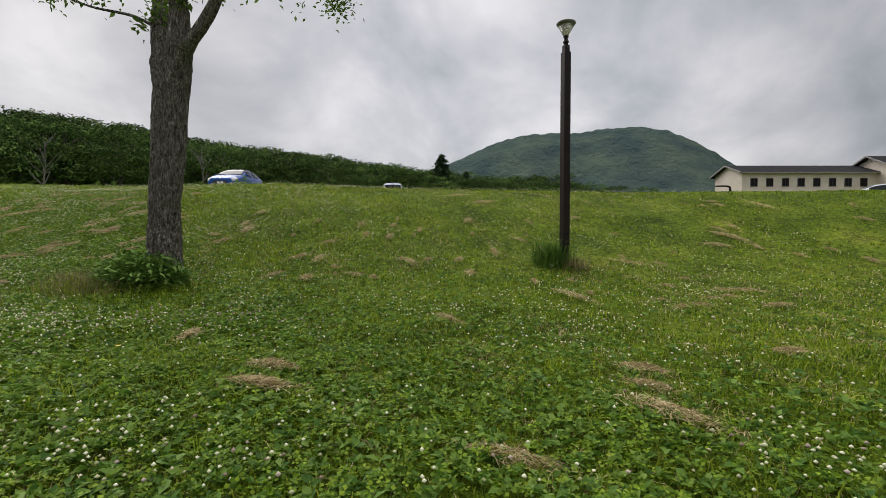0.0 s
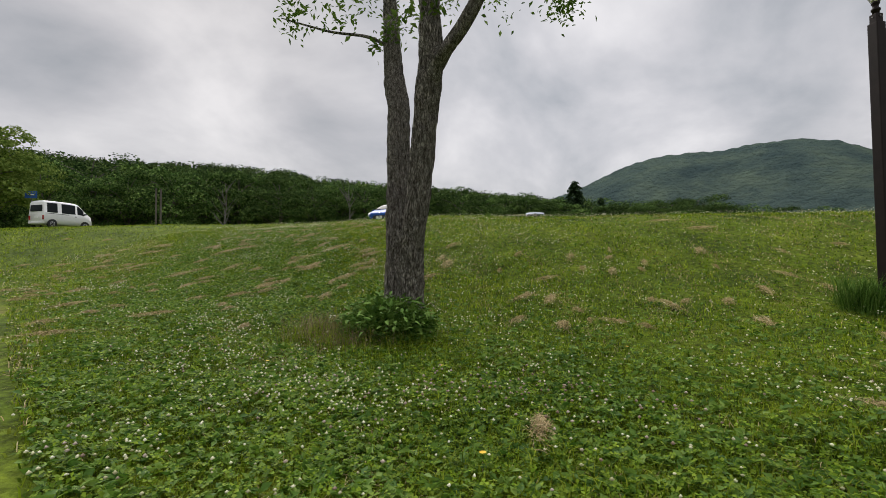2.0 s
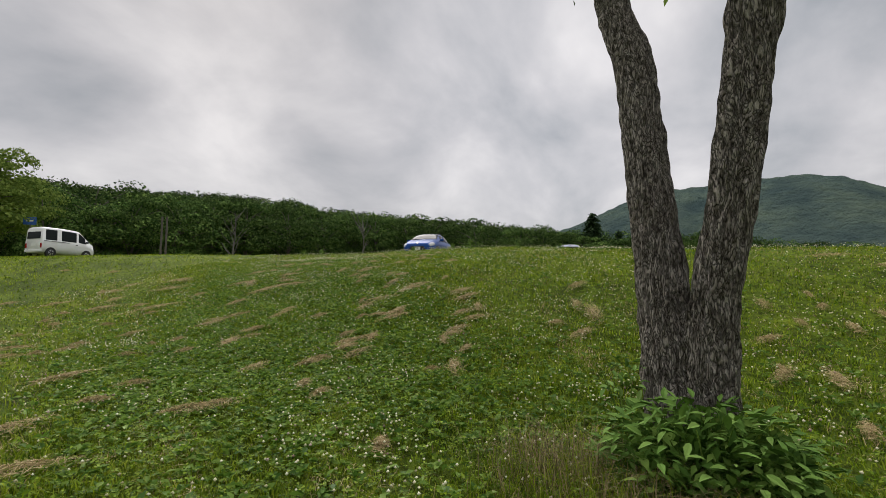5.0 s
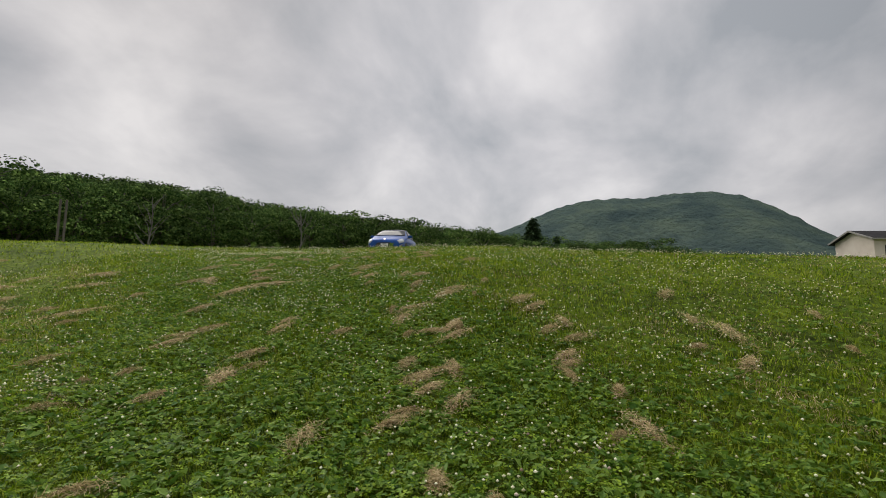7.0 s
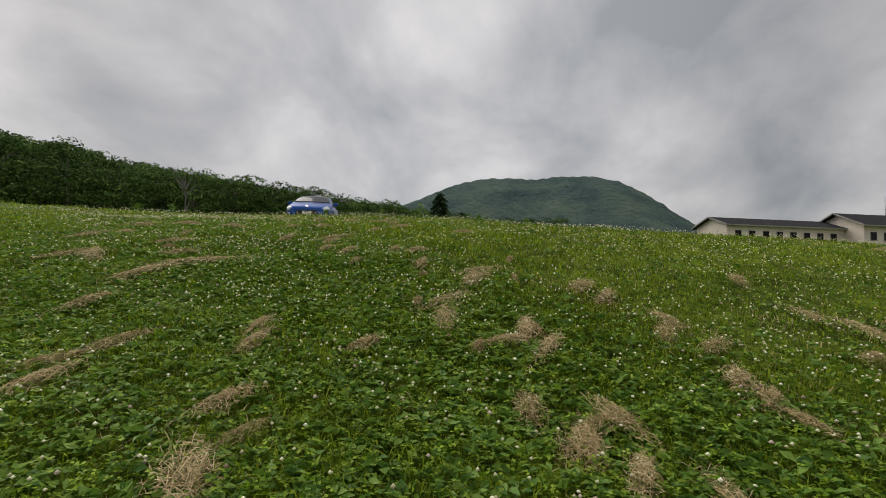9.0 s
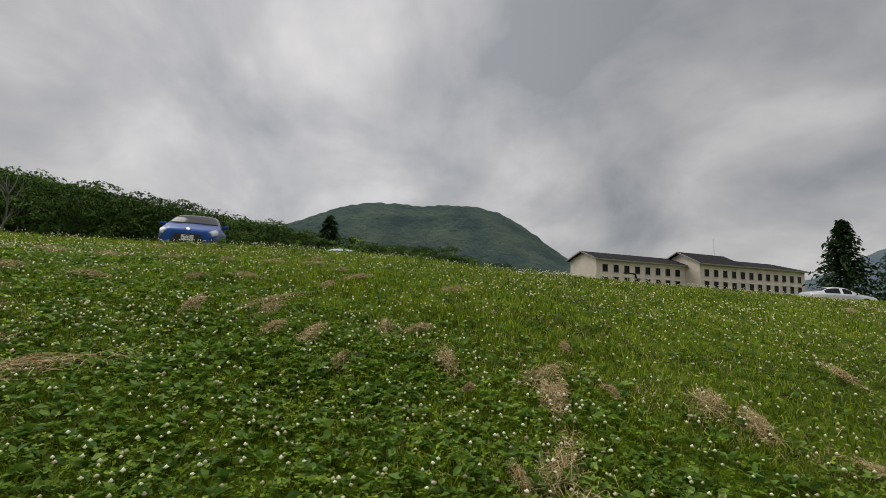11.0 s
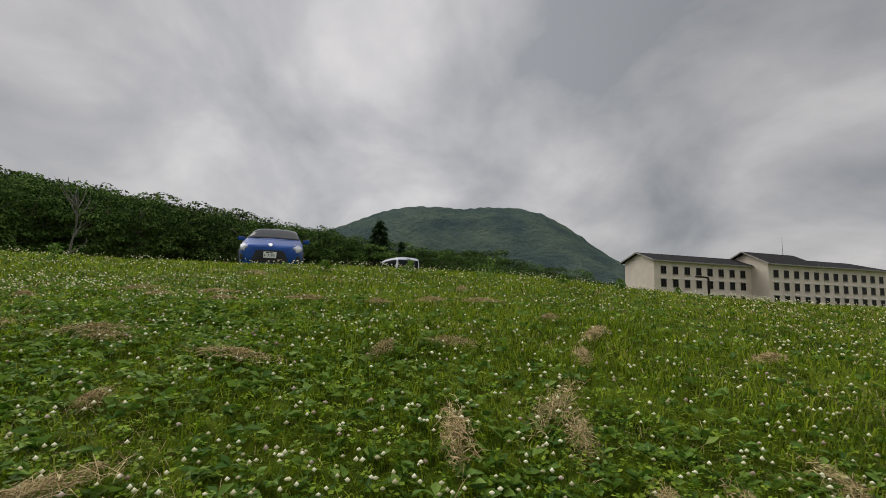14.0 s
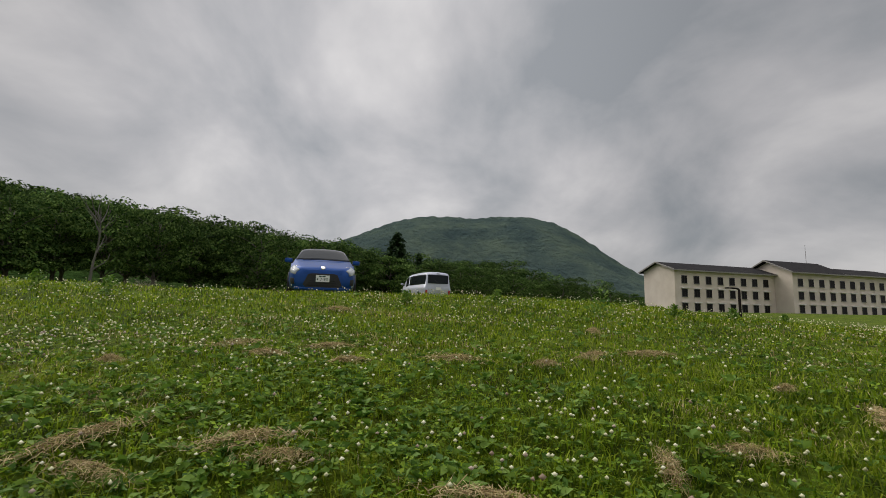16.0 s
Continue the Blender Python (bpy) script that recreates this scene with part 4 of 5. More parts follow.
def mirrors(t, x, y, z, mat):
    for s in (-1, 1):
        m = part("door_mirror", box(0.12, 0.20, 0.125, pose(x, s * (y + 0.10), z), 0.05), mat, t)
        part("mirror_glass", box(0.01, 0.15, 0.09, pose(x - 0.062, s * (y + 0.10), z), 0.004), M_CHROME, m)
        part("mirror_stalk", box(0.07, 0.12, 0.05, pose(x, s * (y - 0.03), z - 0.06), 0.015), M_BLACK, m)


def body_mesh(t, G, mat, label):
    v, f = loft(G)
    n, m, _ = G.shape
    c0, c1 = len(v), len(v) + 1
    v = np.concatenate([v, [G[0].mean(0)], [G[-1].mean(0)]])
    tri = [(c0, (j + 1) % m, j) for j in range(m)] + [(c1, (n - 1) * m + j, (n - 1) * m + (j + 1) % m) for j in range(m)]
    me = bpy.data.meshes.new("body")
    me.from_pydata([tuple(p) for p in v], [], [tuple(q) for q in f] + tri)
    me.polygons.foreach_set("use_smooth", np.ones(len(me.polygons), dtype=bool))
    me.materials.append(mat)
    return part("body", me, None, t, label)


def text_part(t, body, size, m, mat, name="lettering"):
    c = bpy.data.curves.new("lettering", "FONT")
    c.body, c.size, c.align_x, c.align_y, c.extrude = body, size, "CENTER", "CENTER", 0.002
    tmp = bpy.data.objects.new("tmp", c)
    me = bpy.data.meshes.new_from_object(tmp)
    me.transform(m)
    me.materials.clear()
    me.materials.append(mat)
    bpy.data.objects.remove(tmp)
    bpy.data.curves.remove(c)
    return part(name, me, None, t)


def number_plate(t, x, z, words):
    p = part("number_plate", box(0.02, 0.33, 0.165, pose(x, 0, z), 0.006), M_PLATE, t, "white number plate with green figures")
    face = Matrix.Translation((x + 0.012, 0, z)) @ Matrix.Rotation(math.pi / 2, 4, "Z") @ Matrix.Rotation(math.pi / 2, 4, "X")
    if words:
        text_part(p, words, 0.105, face @ Matrix.Translation((0.03, -0.022, 0)), M_INK)
    for k, (y, w) in enumerate(((-0.06, 0.07), (0.03, 0.08))):
        part("small_writing", box(0.006, w, 0.03, pose(x + 0.01, y, z + 0.055)), M_INK, p)
    part("small_writing", box(0.006, 0.03, 0.04, pose(x + 0.01, -0.125, z - 0.02)), M_INK, p)


def blue_hatchback(m):
    t = thing("hatchback_car", m, "metallic blue compact hatchback parked on the rise, facing downhill", "car")
    G = body_grid([(1.99, .24, .56, .66, .50, .42), (1.93, .19, .62, .73, .70, .52), (1.74, .17, .70, .80, .80, .60), (1.35, .17, .80, .92, .84, .66), (0.98, .17, .90, 1.00, .847, .70), (0.30, .17, .94, 1.34, .847, .58),
                   (-0.25, .17, .95, 1.445, .847, .55), (-0.95, .18, .98, 1.42, .845, .54), (-1.5, .19, 1.0, 1.31, .82, .52), (-1.88, .22, 1.0, 1.12, .78, .52), (-1.98, .34, .85, .95, .70, .48)], 6)
    body_mesh(t, G, M_BLUE, "glossy metallic blue body")
    # 20 points round a section: 0 to 10 is one side from sill to roof centre
    skin(t, "windscreen", G, 24.2, 34.0, 6.95, 13.05, M_CARGLASS, "tinted windscreen", trim=0.03, trim_s=0.03)
    skin(t, "rear_window", G, 49, 55, 7.6, 12.4, M_CARGLASS, "tinted rear window")
    for a, b in ((6, 7), (13, 14)):
        skin(t, "front_side_window", G, 29.5, 37.5, a, b, M_CARGLASS, "tinted side window")
        skin(t, "rear_side_window", G, 38.0, 47.5, a, b, M_CARGLASS, "tinted side window")
    for s, (a, b) in ((-1, (4.35, 6.7)), (1, (13.3, 15.65))):
        h = skin(t, "headlamp", G, 4.2, 15.0, a, b, M_HEADLAMP, "clear swept-back headlamp", out=0.02, trim=0.02)
        part("lamp_bowl", lathe([(0.03, 0), (0.075, 0.04), (0.07, 0.05), (0.02, 0.01)], 16, pose(1.72, s * 0.60, 0.72, 0, 90, 0)), M_CHROME, h, "", True)
        f = skin(t, "fog_lamp_bezel", G, 5.0, 9.5, (2.5 if s < 0 else 16.3), (3.7 if s < 0 else 17.5), M_BLACK, "", out=0.012)
        part("fog_lamp", lathe([(0.045, -0.02), (0.05, 0.0), (0.04, 0.02), (0.01, 0.025)], 14, pose(1.86, s * 0.71, 0.30, 0, 90, s * 25)), M_HEADLAMP, f, "round fog lamp", True)
        part("indicator", box(0.05, 0.05, 0.10, pose(1.885, s * 0.70, 0.43, 0, 0, s * 30), 0.015), M_AMBER, f, "amber indicator lamp")
    g = part("grille", prism([(-0.40, 0.24), (0.40, 0.24), (0.47, 0.30), (0.36, 0.55), (0.28, 0.58), (-0.28, 0.58), (-0.36, 0.55), (-0.47, 0.30)], 0.16, pose(1.925, 0, 0, 0, 0, 90)), M_BLACK, t, "wide black lower grille")
    for k in range(3):
        part("slat", box(0.02, 0.74 - 0.06 * k, 0.018, pose(2.008, 0, 0.29 + 0.055 * k), 0.004), M_TYRE, g)
    part("front_lip", box(0.20, 1.36, 0.07, pose(1.90, 0, 0.205), 0.03), M_BLUE, t, "blue lower front spoiler")
    number_plate(t, 2.015, 0.455, "7-93")
    part("emblem", lathe([(0.02, 0), (0.055, 0.004), (0.058, 0.010), (0.035, 0.013)], 20, pose(1.955, 0, 0.725, 0, 62, 0)), M_CHROME, t, "oval chrome emblem", True)
    for s in (-1, 1):
        part("wiper", box(0.02, 0.52, 0.02, pose(0.99, s * 0.28, 1.03, 0, -18, s * 8), 0.005), M_BLACK, t)
        part("tail_lamp", box(0.10, 0.16, 0.34, pose(-1.90, s * 0.66, 0.86), 0.04), M_TAIL, t)
        wheel(t, 1.22, s * 0.755, 0.29)
        wheel(t, -1.30, s * 0.755, 0.29)
    mirrors(t, 0.62, 0.81, 1.01, M_BLUE)
    return t


def small_van(m):
    t = thing("white_van", m, "small white van with dark windows parked before the trees", "van")
    G = body_grid([(1.69, .30, .60, .78, .60, .52), (1.64, .24, .72, .98, .70, .58), (1.40, .22, .88, 1.12, .73, .62), (1.05, .22, .98, 1.45, .737, .60), (0.70, .22, 1.0, 1.80, .737, .58), (0.30, .22, 1.0, 1.87, .737, .60), (-0.6, .22, 1.0, 1.89, .737, .60),
                   (-1.45, .22, 1.0, 1.87, .737, .60), (-1.65, .24, 1.0, 1.80, .72, .58), (-1.70, .30, .95, 1.65, .70, .55)], 6)
    body_mesh(t, G, M_WHITE, "white painted body")
    skin(t, "windscreen", G, 11.5, 24, 7.2, 12.8, M_CARGLASS, "dark windscreen")
    for a, b in ((6, 7), (13, 14)):
        skin(t, "front_side_window", G, 17.5, 26.5, a, b, M_CARGLASS)
        skin(t, "middle_side_window", G, 28, 36, a, b, M_CARGLASS)
        skin(t, "rear_side_window", G, 37, 43.0, a, b, M_CARGLASS)
    part("rear_window", box(0.03, 1.05, 0.50, pose(-1.695, 0, 1.36, 0, 3), 0.03), M_CARGLASS, t, "dark rear window")
    number_plate(t, -1.72, 0.72, "")
    part("rear_bumper", box(0.12, 1.36, 0.16, pose(-1.68, 0, 0.36), 0.04), M_WHITE, t)
    for s in (-1, 1):
        part("tail_lamp", box(0.06, 0.12, 0.30, pose(-1.70, s * 0.60, 0.68), 0.02), M_TAIL, t)
        part("door_rail", box(1.6, 0.02, 0.03, pose(-0.85, s * 0.738, 0.98), 0.005), M_BLACK, t)
        part("door_handle", box(0.12, 0.03, 0.05, pose(0.42, s * 0.742, 0.88), 0.01), M_BLACK, t)
        wheel(t, 1.10, s * 0.655, 0.27)
        wheel(t, -1.20, s * 0.655, 0.27)
    mirrors(t, 1.02, 0.78, 1.12, M_BLACK)


def passenger_van(m):
    t = thing("passenger_van", m, "pale silver passenger van with a broad rear window", "van")
    G = body_grid([(2.34, .30, .70, .85, .74, .66), (2.28, .24, .82, 1.02, .88, .76), (1.95, .22, 1.0, 1.25, .93, .80), (1.2, .22, 1.08, 1.82, .94, .76), (0.7, .22, 1.1, 1.96, .94, .76), (-0.6, .22, 1.1, 2.0, .94, .76),
                   (-2.0, .22, 1.1, 1.98, .94, .76), (-2.26, .24, 1.1, 1.90, .92, .74), (-2.34, .30, 1.05, 1.76, .90, .72)], 6)
    body_mesh(t, G, M_LAV, "pale silver body")
    skin(t, "windscreen", G, 11.5, 20, 7.2, 12.8, M_CARGLASS)
    for a, b in ((6, 7), (13, 14)):
        skin(t, "front_side_window", G, 16.5, 23.5, a, b, M_CARGLASS)
        skin(t, "rear_side_window", G, 24.2, 41.5, a, b, M_CARGLASS, "long dark side window", trim=0.08, trim_s=0.01)
    w = part("rear_window", box(0.05, 1.42, 0.56, pose(-2.345, 0, 1.50, 0, 4), 0.05), M_CARGLASS, t, "broad dark rear window")
    part("wiper", box(0.02, 0.40, 0.02, pose(-2.38, 0.1, 1.34, 30), 0.004), M_BLACK, w)
    part("brake_lamp", box(0.03, 0.20, 0.05, pose(-2.33, 0, 1.86), 0.01), M_BLACK, t)
    part("rear_bumper", box(0.14, 1.7, 0.22, pose(-2.33, 0, 0.42), 0.05), M_LAV, t)
    number_plate(t, -2.40, 0.9, "")
    for s in (-1, 1):
        part("tail_lamp", box(0.06, 0.14, 0.42, pose(-2.33, s * 0.80, 0.60), 0.03), M_TAIL, t)
        wheel(t, 1.5, s * 0.84, 0.33)
        wheel(t, -1.3, s * 0.84, 0.33)
    mirrors(t, 1.5, 1.0, 1.3, M_LAV)


def saloon(m):
    t = thing("saloon_car", m, "silver four-door saloon parked on the rise", "car")
    G = body_grid([(2.30, .26, .56, .66, .60, .50), (2.20, .20, .64, .76, .80, .60), (1.6, .18, .78, .90, .87, .70), (1.0, .18, .88, .98, .885, .74), (0.35, .18, .93, 1.34, .885, .62), (-0.1, .18, .94, 1.45, .885, .58), (-0.9, .18, .96, 1.42, .885, .57),
                   (-1.55, .19, .99, 1.16, .87, .66), (-2.05, .20, .98, 1.06, .84, .68), (-2.25, .26, .90, .98, .76, .62), (-2.30, .36, .75, .85, .70, .55)], 6)
    body_mesh(t, G, M_SILVER, "silver body")
    skin(t, "windscreen", G, 18.5, 27, 7.3, 12.7, M_CARGLASS)
    skin(t, "rear_window", G, 37, 42, 7.4, 12.6, M_CARGLASS)
    for a, b in ((6, 7), (13, 14)):
        skin(t, "front_side_window", G, 22.0, 30.5, a, b, M_CARGLASS)
        skin(t, "rear_side_window", G, 31.0, 40.5, a, b, M_CARGLASS)
    for s in (-1, 1):
        part("door_sill", box(2.2, 0.03, 0.05, pose(0.05, s * 0.87, 0.30), 0.01), M_BLACK, t)
        part("tail_lamp", box(0.14, 0.30, 0.16, pose(-2.18, s * 0.62, 0.80), 0.04), M_TAIL, t)
        part("headlamp", box(0.22, 0.26, 0.13, pose(2.08, s * 0.62, 0.66), 0.05), M_HEADLAMP, t)
        for x in (0.25, -0.75):
            part("door_handle", box(0.16, 0.03, 0.03, pose(x, s * 0.885, 0.84), 0.01), M_CHROME, t)
        wheel(t, 1.40, s * 0.78, 0.31)
        wheel(t, -1.30, s * 0.78, 0.31)
    mirrors(t, 0.72, 0.93, 0.98, M_SILVER)


def stand_at(x, y, heading, lift=0.0):
    """Stands on the ground with its front towards the heading, degrees from +y to the right."""
    return pose(x, y, float(ground_z(x, y)) + lift, 0, 0, 90 - heading)


blue_hatchback(stand_at(-12.05, 23.35, 173))
small_van(stand_at(-36.6, 19.2, -9))
passenger_van(stand_at(-7.15, 41.6, -16))
saloon(stand_at(29.3, 32.6, 109))


def parking_sign(x, y):
    t = thing("sign_post", pose(x, y, float(ground_z(x, y))), "small blue square sign on a grey post", "sign")
    part("post", cyl(0.035, 0.035, 2.9, 10, pose(0, 0, 1.45)), M_LAMPCAP, t)
    s = part("sign_board", box(0.8, 0.03, 0.55, pose(0, -0.05, 2.85, 0, 0, 40), 0.01), M_SIGN, t, "blue sign board")
    part("sign_mark", box(0.42, 0.01, 0.10, pose(0.0, -0.075, 2.86, 0, 0, 40)), M_PLATE, s)


parking_sign(-42.5, 20.3)


def timber_post(x, y, h):
    t = thing("timber_pole", pose(x, y, float(ground_z(x, y))), "tall weathered grey timber pole at the wood's edge", "pole", "timber poles")
    part("pole", cyl(0.12, 0.10, h, 10, pose(0, 0, h / 2), 0.01), M_FARBARK, t)


timber_post(-52.5, 38.0, 6.3)
timber_post(-52.15, 38.35, 6.3)


# ---- plants of the meadow ----
LINE = np.array([(3.6, -2.4), (-0.3, -0.5), (-5.0, 2.3), (-8.0, 6.5), (-10.5, 9.6)])


def off_line(x, y):
    """Distance from the line on which the meadow is crossed, looking up the slope; far for what lies behind it."""
    best = np.full(len(x), 60.0)
    for a, b in zip(LINE, LINE[1:]):
        for u in (0.0, 0.2, 0.4, 0.6, 0.8, 1.0):
            dx, dy = x - (a[0] + (b[0] - a[0]) * u), y - (a[1] + (b[1] - a[1]) * u)
            d = np.hypot(dx, dy)
            up = dy * 0.995 - dx * 0.1 > 0.5 * d
            best = np.where(up & (d > 1.9) & (d < best), d, best)
    return best


def scatter(rng, n, fall, power, x0=-17.0, x1=12.0, y0=-1.5, y1=19.0, field=None):
    """Places over the meadow, thinning out with their distance from the line."""
    out = []
    got = 0
    while got < n:
        x, y = rng.uniform(x0, x1, 400000), rng.uniform(y0, y1, 400000)
        d = off_line(x, y) - 2.0
        keep = rng.random(len(x)) < 1 / (1 + (np.maximum(d, 0) / fall) ** power)
        if field is not None:
            keep &= rng.random(len(x)) < field(x, y)
        out.append(np.stack([x[keep], y[keep]], 1))
        got += keep.sum()
    P = np.concatenate(out)
    return P[rng.permutation(len(P))[:n]]


def waves(x, y, s, seed):
    """A slow pattern between 0 and 1 over the meadow."""
    a = np.sin(x * s + seed + 1.7 * np.sin(y * s * 0.8 + seed * 2)) + np.sin(y * s * 1.3 - seed * 3 + 1.1 * np.sin(x * s * 1.9)) + 0.6 * np.sin((x + y) * s * 2.3 + seed * 5)
    return np.clip(0.5 + a * 0.26, 0, 1)


def blades(rng, P, height, width, lean=0.55):
    n = len(P)
    z = turf(P[:, 0], P[:, 1]) - 0.01
    a = rng.random(n) * 2 * np.pi
    d = np.stack([np.cos(a), np.sin(a), np.zeros(n)], 1)
    s = np.stack([-np.sin(a), np.cos(a), np.zeros(n)], 1)
    base = np.column_stack([P, z])
    h, w = height[:, None], width[:, None] * 0.5
    ln = (lean * (0.35 + rng.random(n)))[:, None]
    up = np.array([0, 0, 1.0])
    mid = base + up * h * 0.6 + d * h * ln * 0.35
    tip = base + up * h * (0.95 - 0.3 * ln) + d * h * ln * 1.05
    verts = np.stack([base - s * w, base + s * w, mid + s * w * 0.8, mid - s * w * 0.8, tip], 1).reshape(-1, 3)
    k = np.arange(n)[:, None] * 5
    faces = np.concatenate([k + np.array([[0, 1, 2]]), k + np.array([[0, 2, 3]]), k + np.array([[3, 2, 4]])], 1).reshape(-1, 3)
    return verts, faces


def mown_rows(x, y):
    """Streaks of cut grass left along the mower's rows."""
    u = y * np.where(x < -4, 0.85, 0.35) + x * np.where(x < -4, 0.5, 0.95)
    streak = (0.5 + 0.5 * np.sin(u * 5.2 + 2.5 * waves(x, y, 0.5, 3.0))) ** 3
    return np.clip((0.12 + streak) * waves(x, y, 0.7, 4.0) * (0.3 + 0.7 * waves(x, y, 2.6, 7.0)), 0, 1)


def build_grass():
    rng = np.random.default_rng(1)
    P = scatter(rng, 350000, 2.6, 1.7)
    d = np.minimum(off_line(P[:, 0], P[:, 1]), 16)
    lush = waves(P[:, 0], P[:, 1], 0.9, 2.0) * 0.6 + waves(P[:, 0], P[:, 1], 3.1, 5.0) * 0.4
    h = (0.035 + 0.085 * rng.random(len(P)) ** 1.6) * (0.55 + 1.0 * lush) * (1 - 0.02 * d)
    w = 0.0040 + 0.0011 * d + 0.002 * rng.random(len(P))
    v, f = blades(rng, P, h, w, 0.9)
    tagged(new("grass", fast_mesh("grass", v, f, M_GRASS)), "short green meadow grass", "grass", kind="stuff")
    x, y = rng.uniform(-45, 30, 120000), rng.uniform(-2, 26, 120000)
    m = (x < -15.5) | (x > 9.5) | (y > 15)
    R = np.stack([x[m], y[m]], 1)
    d = np.minimum(off_line(R[:, 0], R[:, 1]), 30)
    v, f = blades(rng, R, 0.045 + 0.06 * rng.random(len(R)), 0.010 + 0.0010 * d, 0.9)
    tagged(new("far_grass", fast_mesh("far_grass", v, f, M_GRASS)), "green meadow grass along the rise", "grass", kind="stuff")
    Q = scatter(rng, 42000, 4.5, 1.4, field=mown_rows)
    d = np.minimum(off_line(Q[:, 0], Q[:, 1]), 16)
    v, f = blades(rng, Q, 0.04 + 0.07 * rng.random(len(Q)), 0.0020 + 0.0006 * d, 1.6)
    tagged(new("dry_grass", fast_mesh("dry_grass", v, f, M_HAY)), "thin straw-coloured dead grass among the green", "grass", kind="stuff")


def disc_leaves(rng, centres, normals, size, petals):
    """Flat rounded leaflets: petals round each centre, each a kite of two triangles."""
    n = len(centres)
    a = np.cross(normals, rng.normal(size=(n, 3)))
    a /= np.linalg.norm(a, axis=1, keepdims=True)
    b = np.cross(normals, a)
    V, F = [], []
    for k in range(petals):
        t = 2 * math.pi * k / petals
        d = a * math.cos(t) + b * math.sin(t)
        s = np.cross(normals, d)
        L = size[:, None]
        q = np.stack([centres, centres + d * L * 0.65 + s * L * 0.42 + normals * L * 0.12, centres + d * L + normals * L * 0.02, centres + d * L * 0.65 - s * L * 0.42 + normals * L * 0.12], 1)
        V.append(q)
    V = np.stack(V, 1).reshape(-1, 3)
    k = np.arange(n * petals)[:, None] * 4
    F = np.concatenate([k + np.array([[0, 1, 2]]), k + np.array([[0, 2, 3]])], 1).reshape(-1, 3)
    return V, F


def clover_field(x, y):
    return np.clip(0.25 + 1.1 * waves(x, y, 0.55, 1.0) * smooth01(1.2 - (y - 0.9 * -x * 0.2) * 0.06) + 0.9 * np.exp(-((x - 1.5) ** 2 / 14 + (y - 0.5) ** 2 / 5)), 0, 1)


def build_clover():
    rng = np.random.default_rng(2)
    P = scatter(rng, 76000, 1.5, 2.1, field=clover_field)
    z = turf(P[:, 0], P[:, 1]) + 0.02 + 0.06 * rng.random(len(P))
    nr = rng.normal(size=(len(P), 3)) * 0.33 + np.array([0, 0, 1.0])
    nr /= np.linalg.norm(nr, axis=1, keepdims=True)
    size = 0.015 + 0.014 * rng.random(len(P)) + 0.0012 * np.minimum(off_line(P[:, 0], P[:, 1]), 16)
    v, f = disc_leaves(rng, np.column_stack([P, z]), nr, size, 3)
    tagged(new("clover", fast_mesh("clover", v, f, M_CLOVER)), "low green three-leaved clover in the grass", "clover", kind="stuff")
    W = scatter(rng, 14500, 1.8, 2.1, field=clover_field)
    n = 5
    C = np.repeat(np.column_stack([W, turf(W[:, 0], W[:, 1]) + 0.035]), n, 0)
    size = 0.04 + 0.05 * rng.random(len(C))
    a = rng.random(len(C)) * 2 * np.pi
    out = np.stack([np.cos(a), np.sin(a), 0.45 + 0.5 * rng.random(len(C))], 1) * 2
    v, f = leaf_cards(rng, C + out * size[:, None] * 0.2, size, 0.8, 0.5, out)
    tagged(new("broadleaf_weeds", fast_mesh("broadleaf_weeds", v, f, M_WEED)), "broad-leaved green weeds low in the grass", "weeds", kind="stuff")


# where the clover flowers stand thickest: centre, half widths, amount
DRIFTS = [(1.7, -0.4, 0.8, 0.4, 0.5), (-0.6, 1.6, 0.7, 0.35, 0.45), (-0.9, 1.35, 0.8, 0.35, 0.45), (5.4, 0.0, 0.6, 0.4, 0.35), (-1.9, 2.0, 1.2, 0.5, 0.2), (-7.2, 8.6, 1.8, 0.8, 0.16),
          (-3.5, 7.8, 1.0, 1.2, 0.2), (-2.6, 11.0, 2.4, 0.7, 0.16), (-7.3, 10.9, 0.7, 0.6, 0.22), (-9.2, 10.1, 0.8, 0.5, 0.22), (-3.5, 11.6, 1.2, 0.7, 0.12), (-13.2, 14.3, 1.2, 0.7, 0.4)]


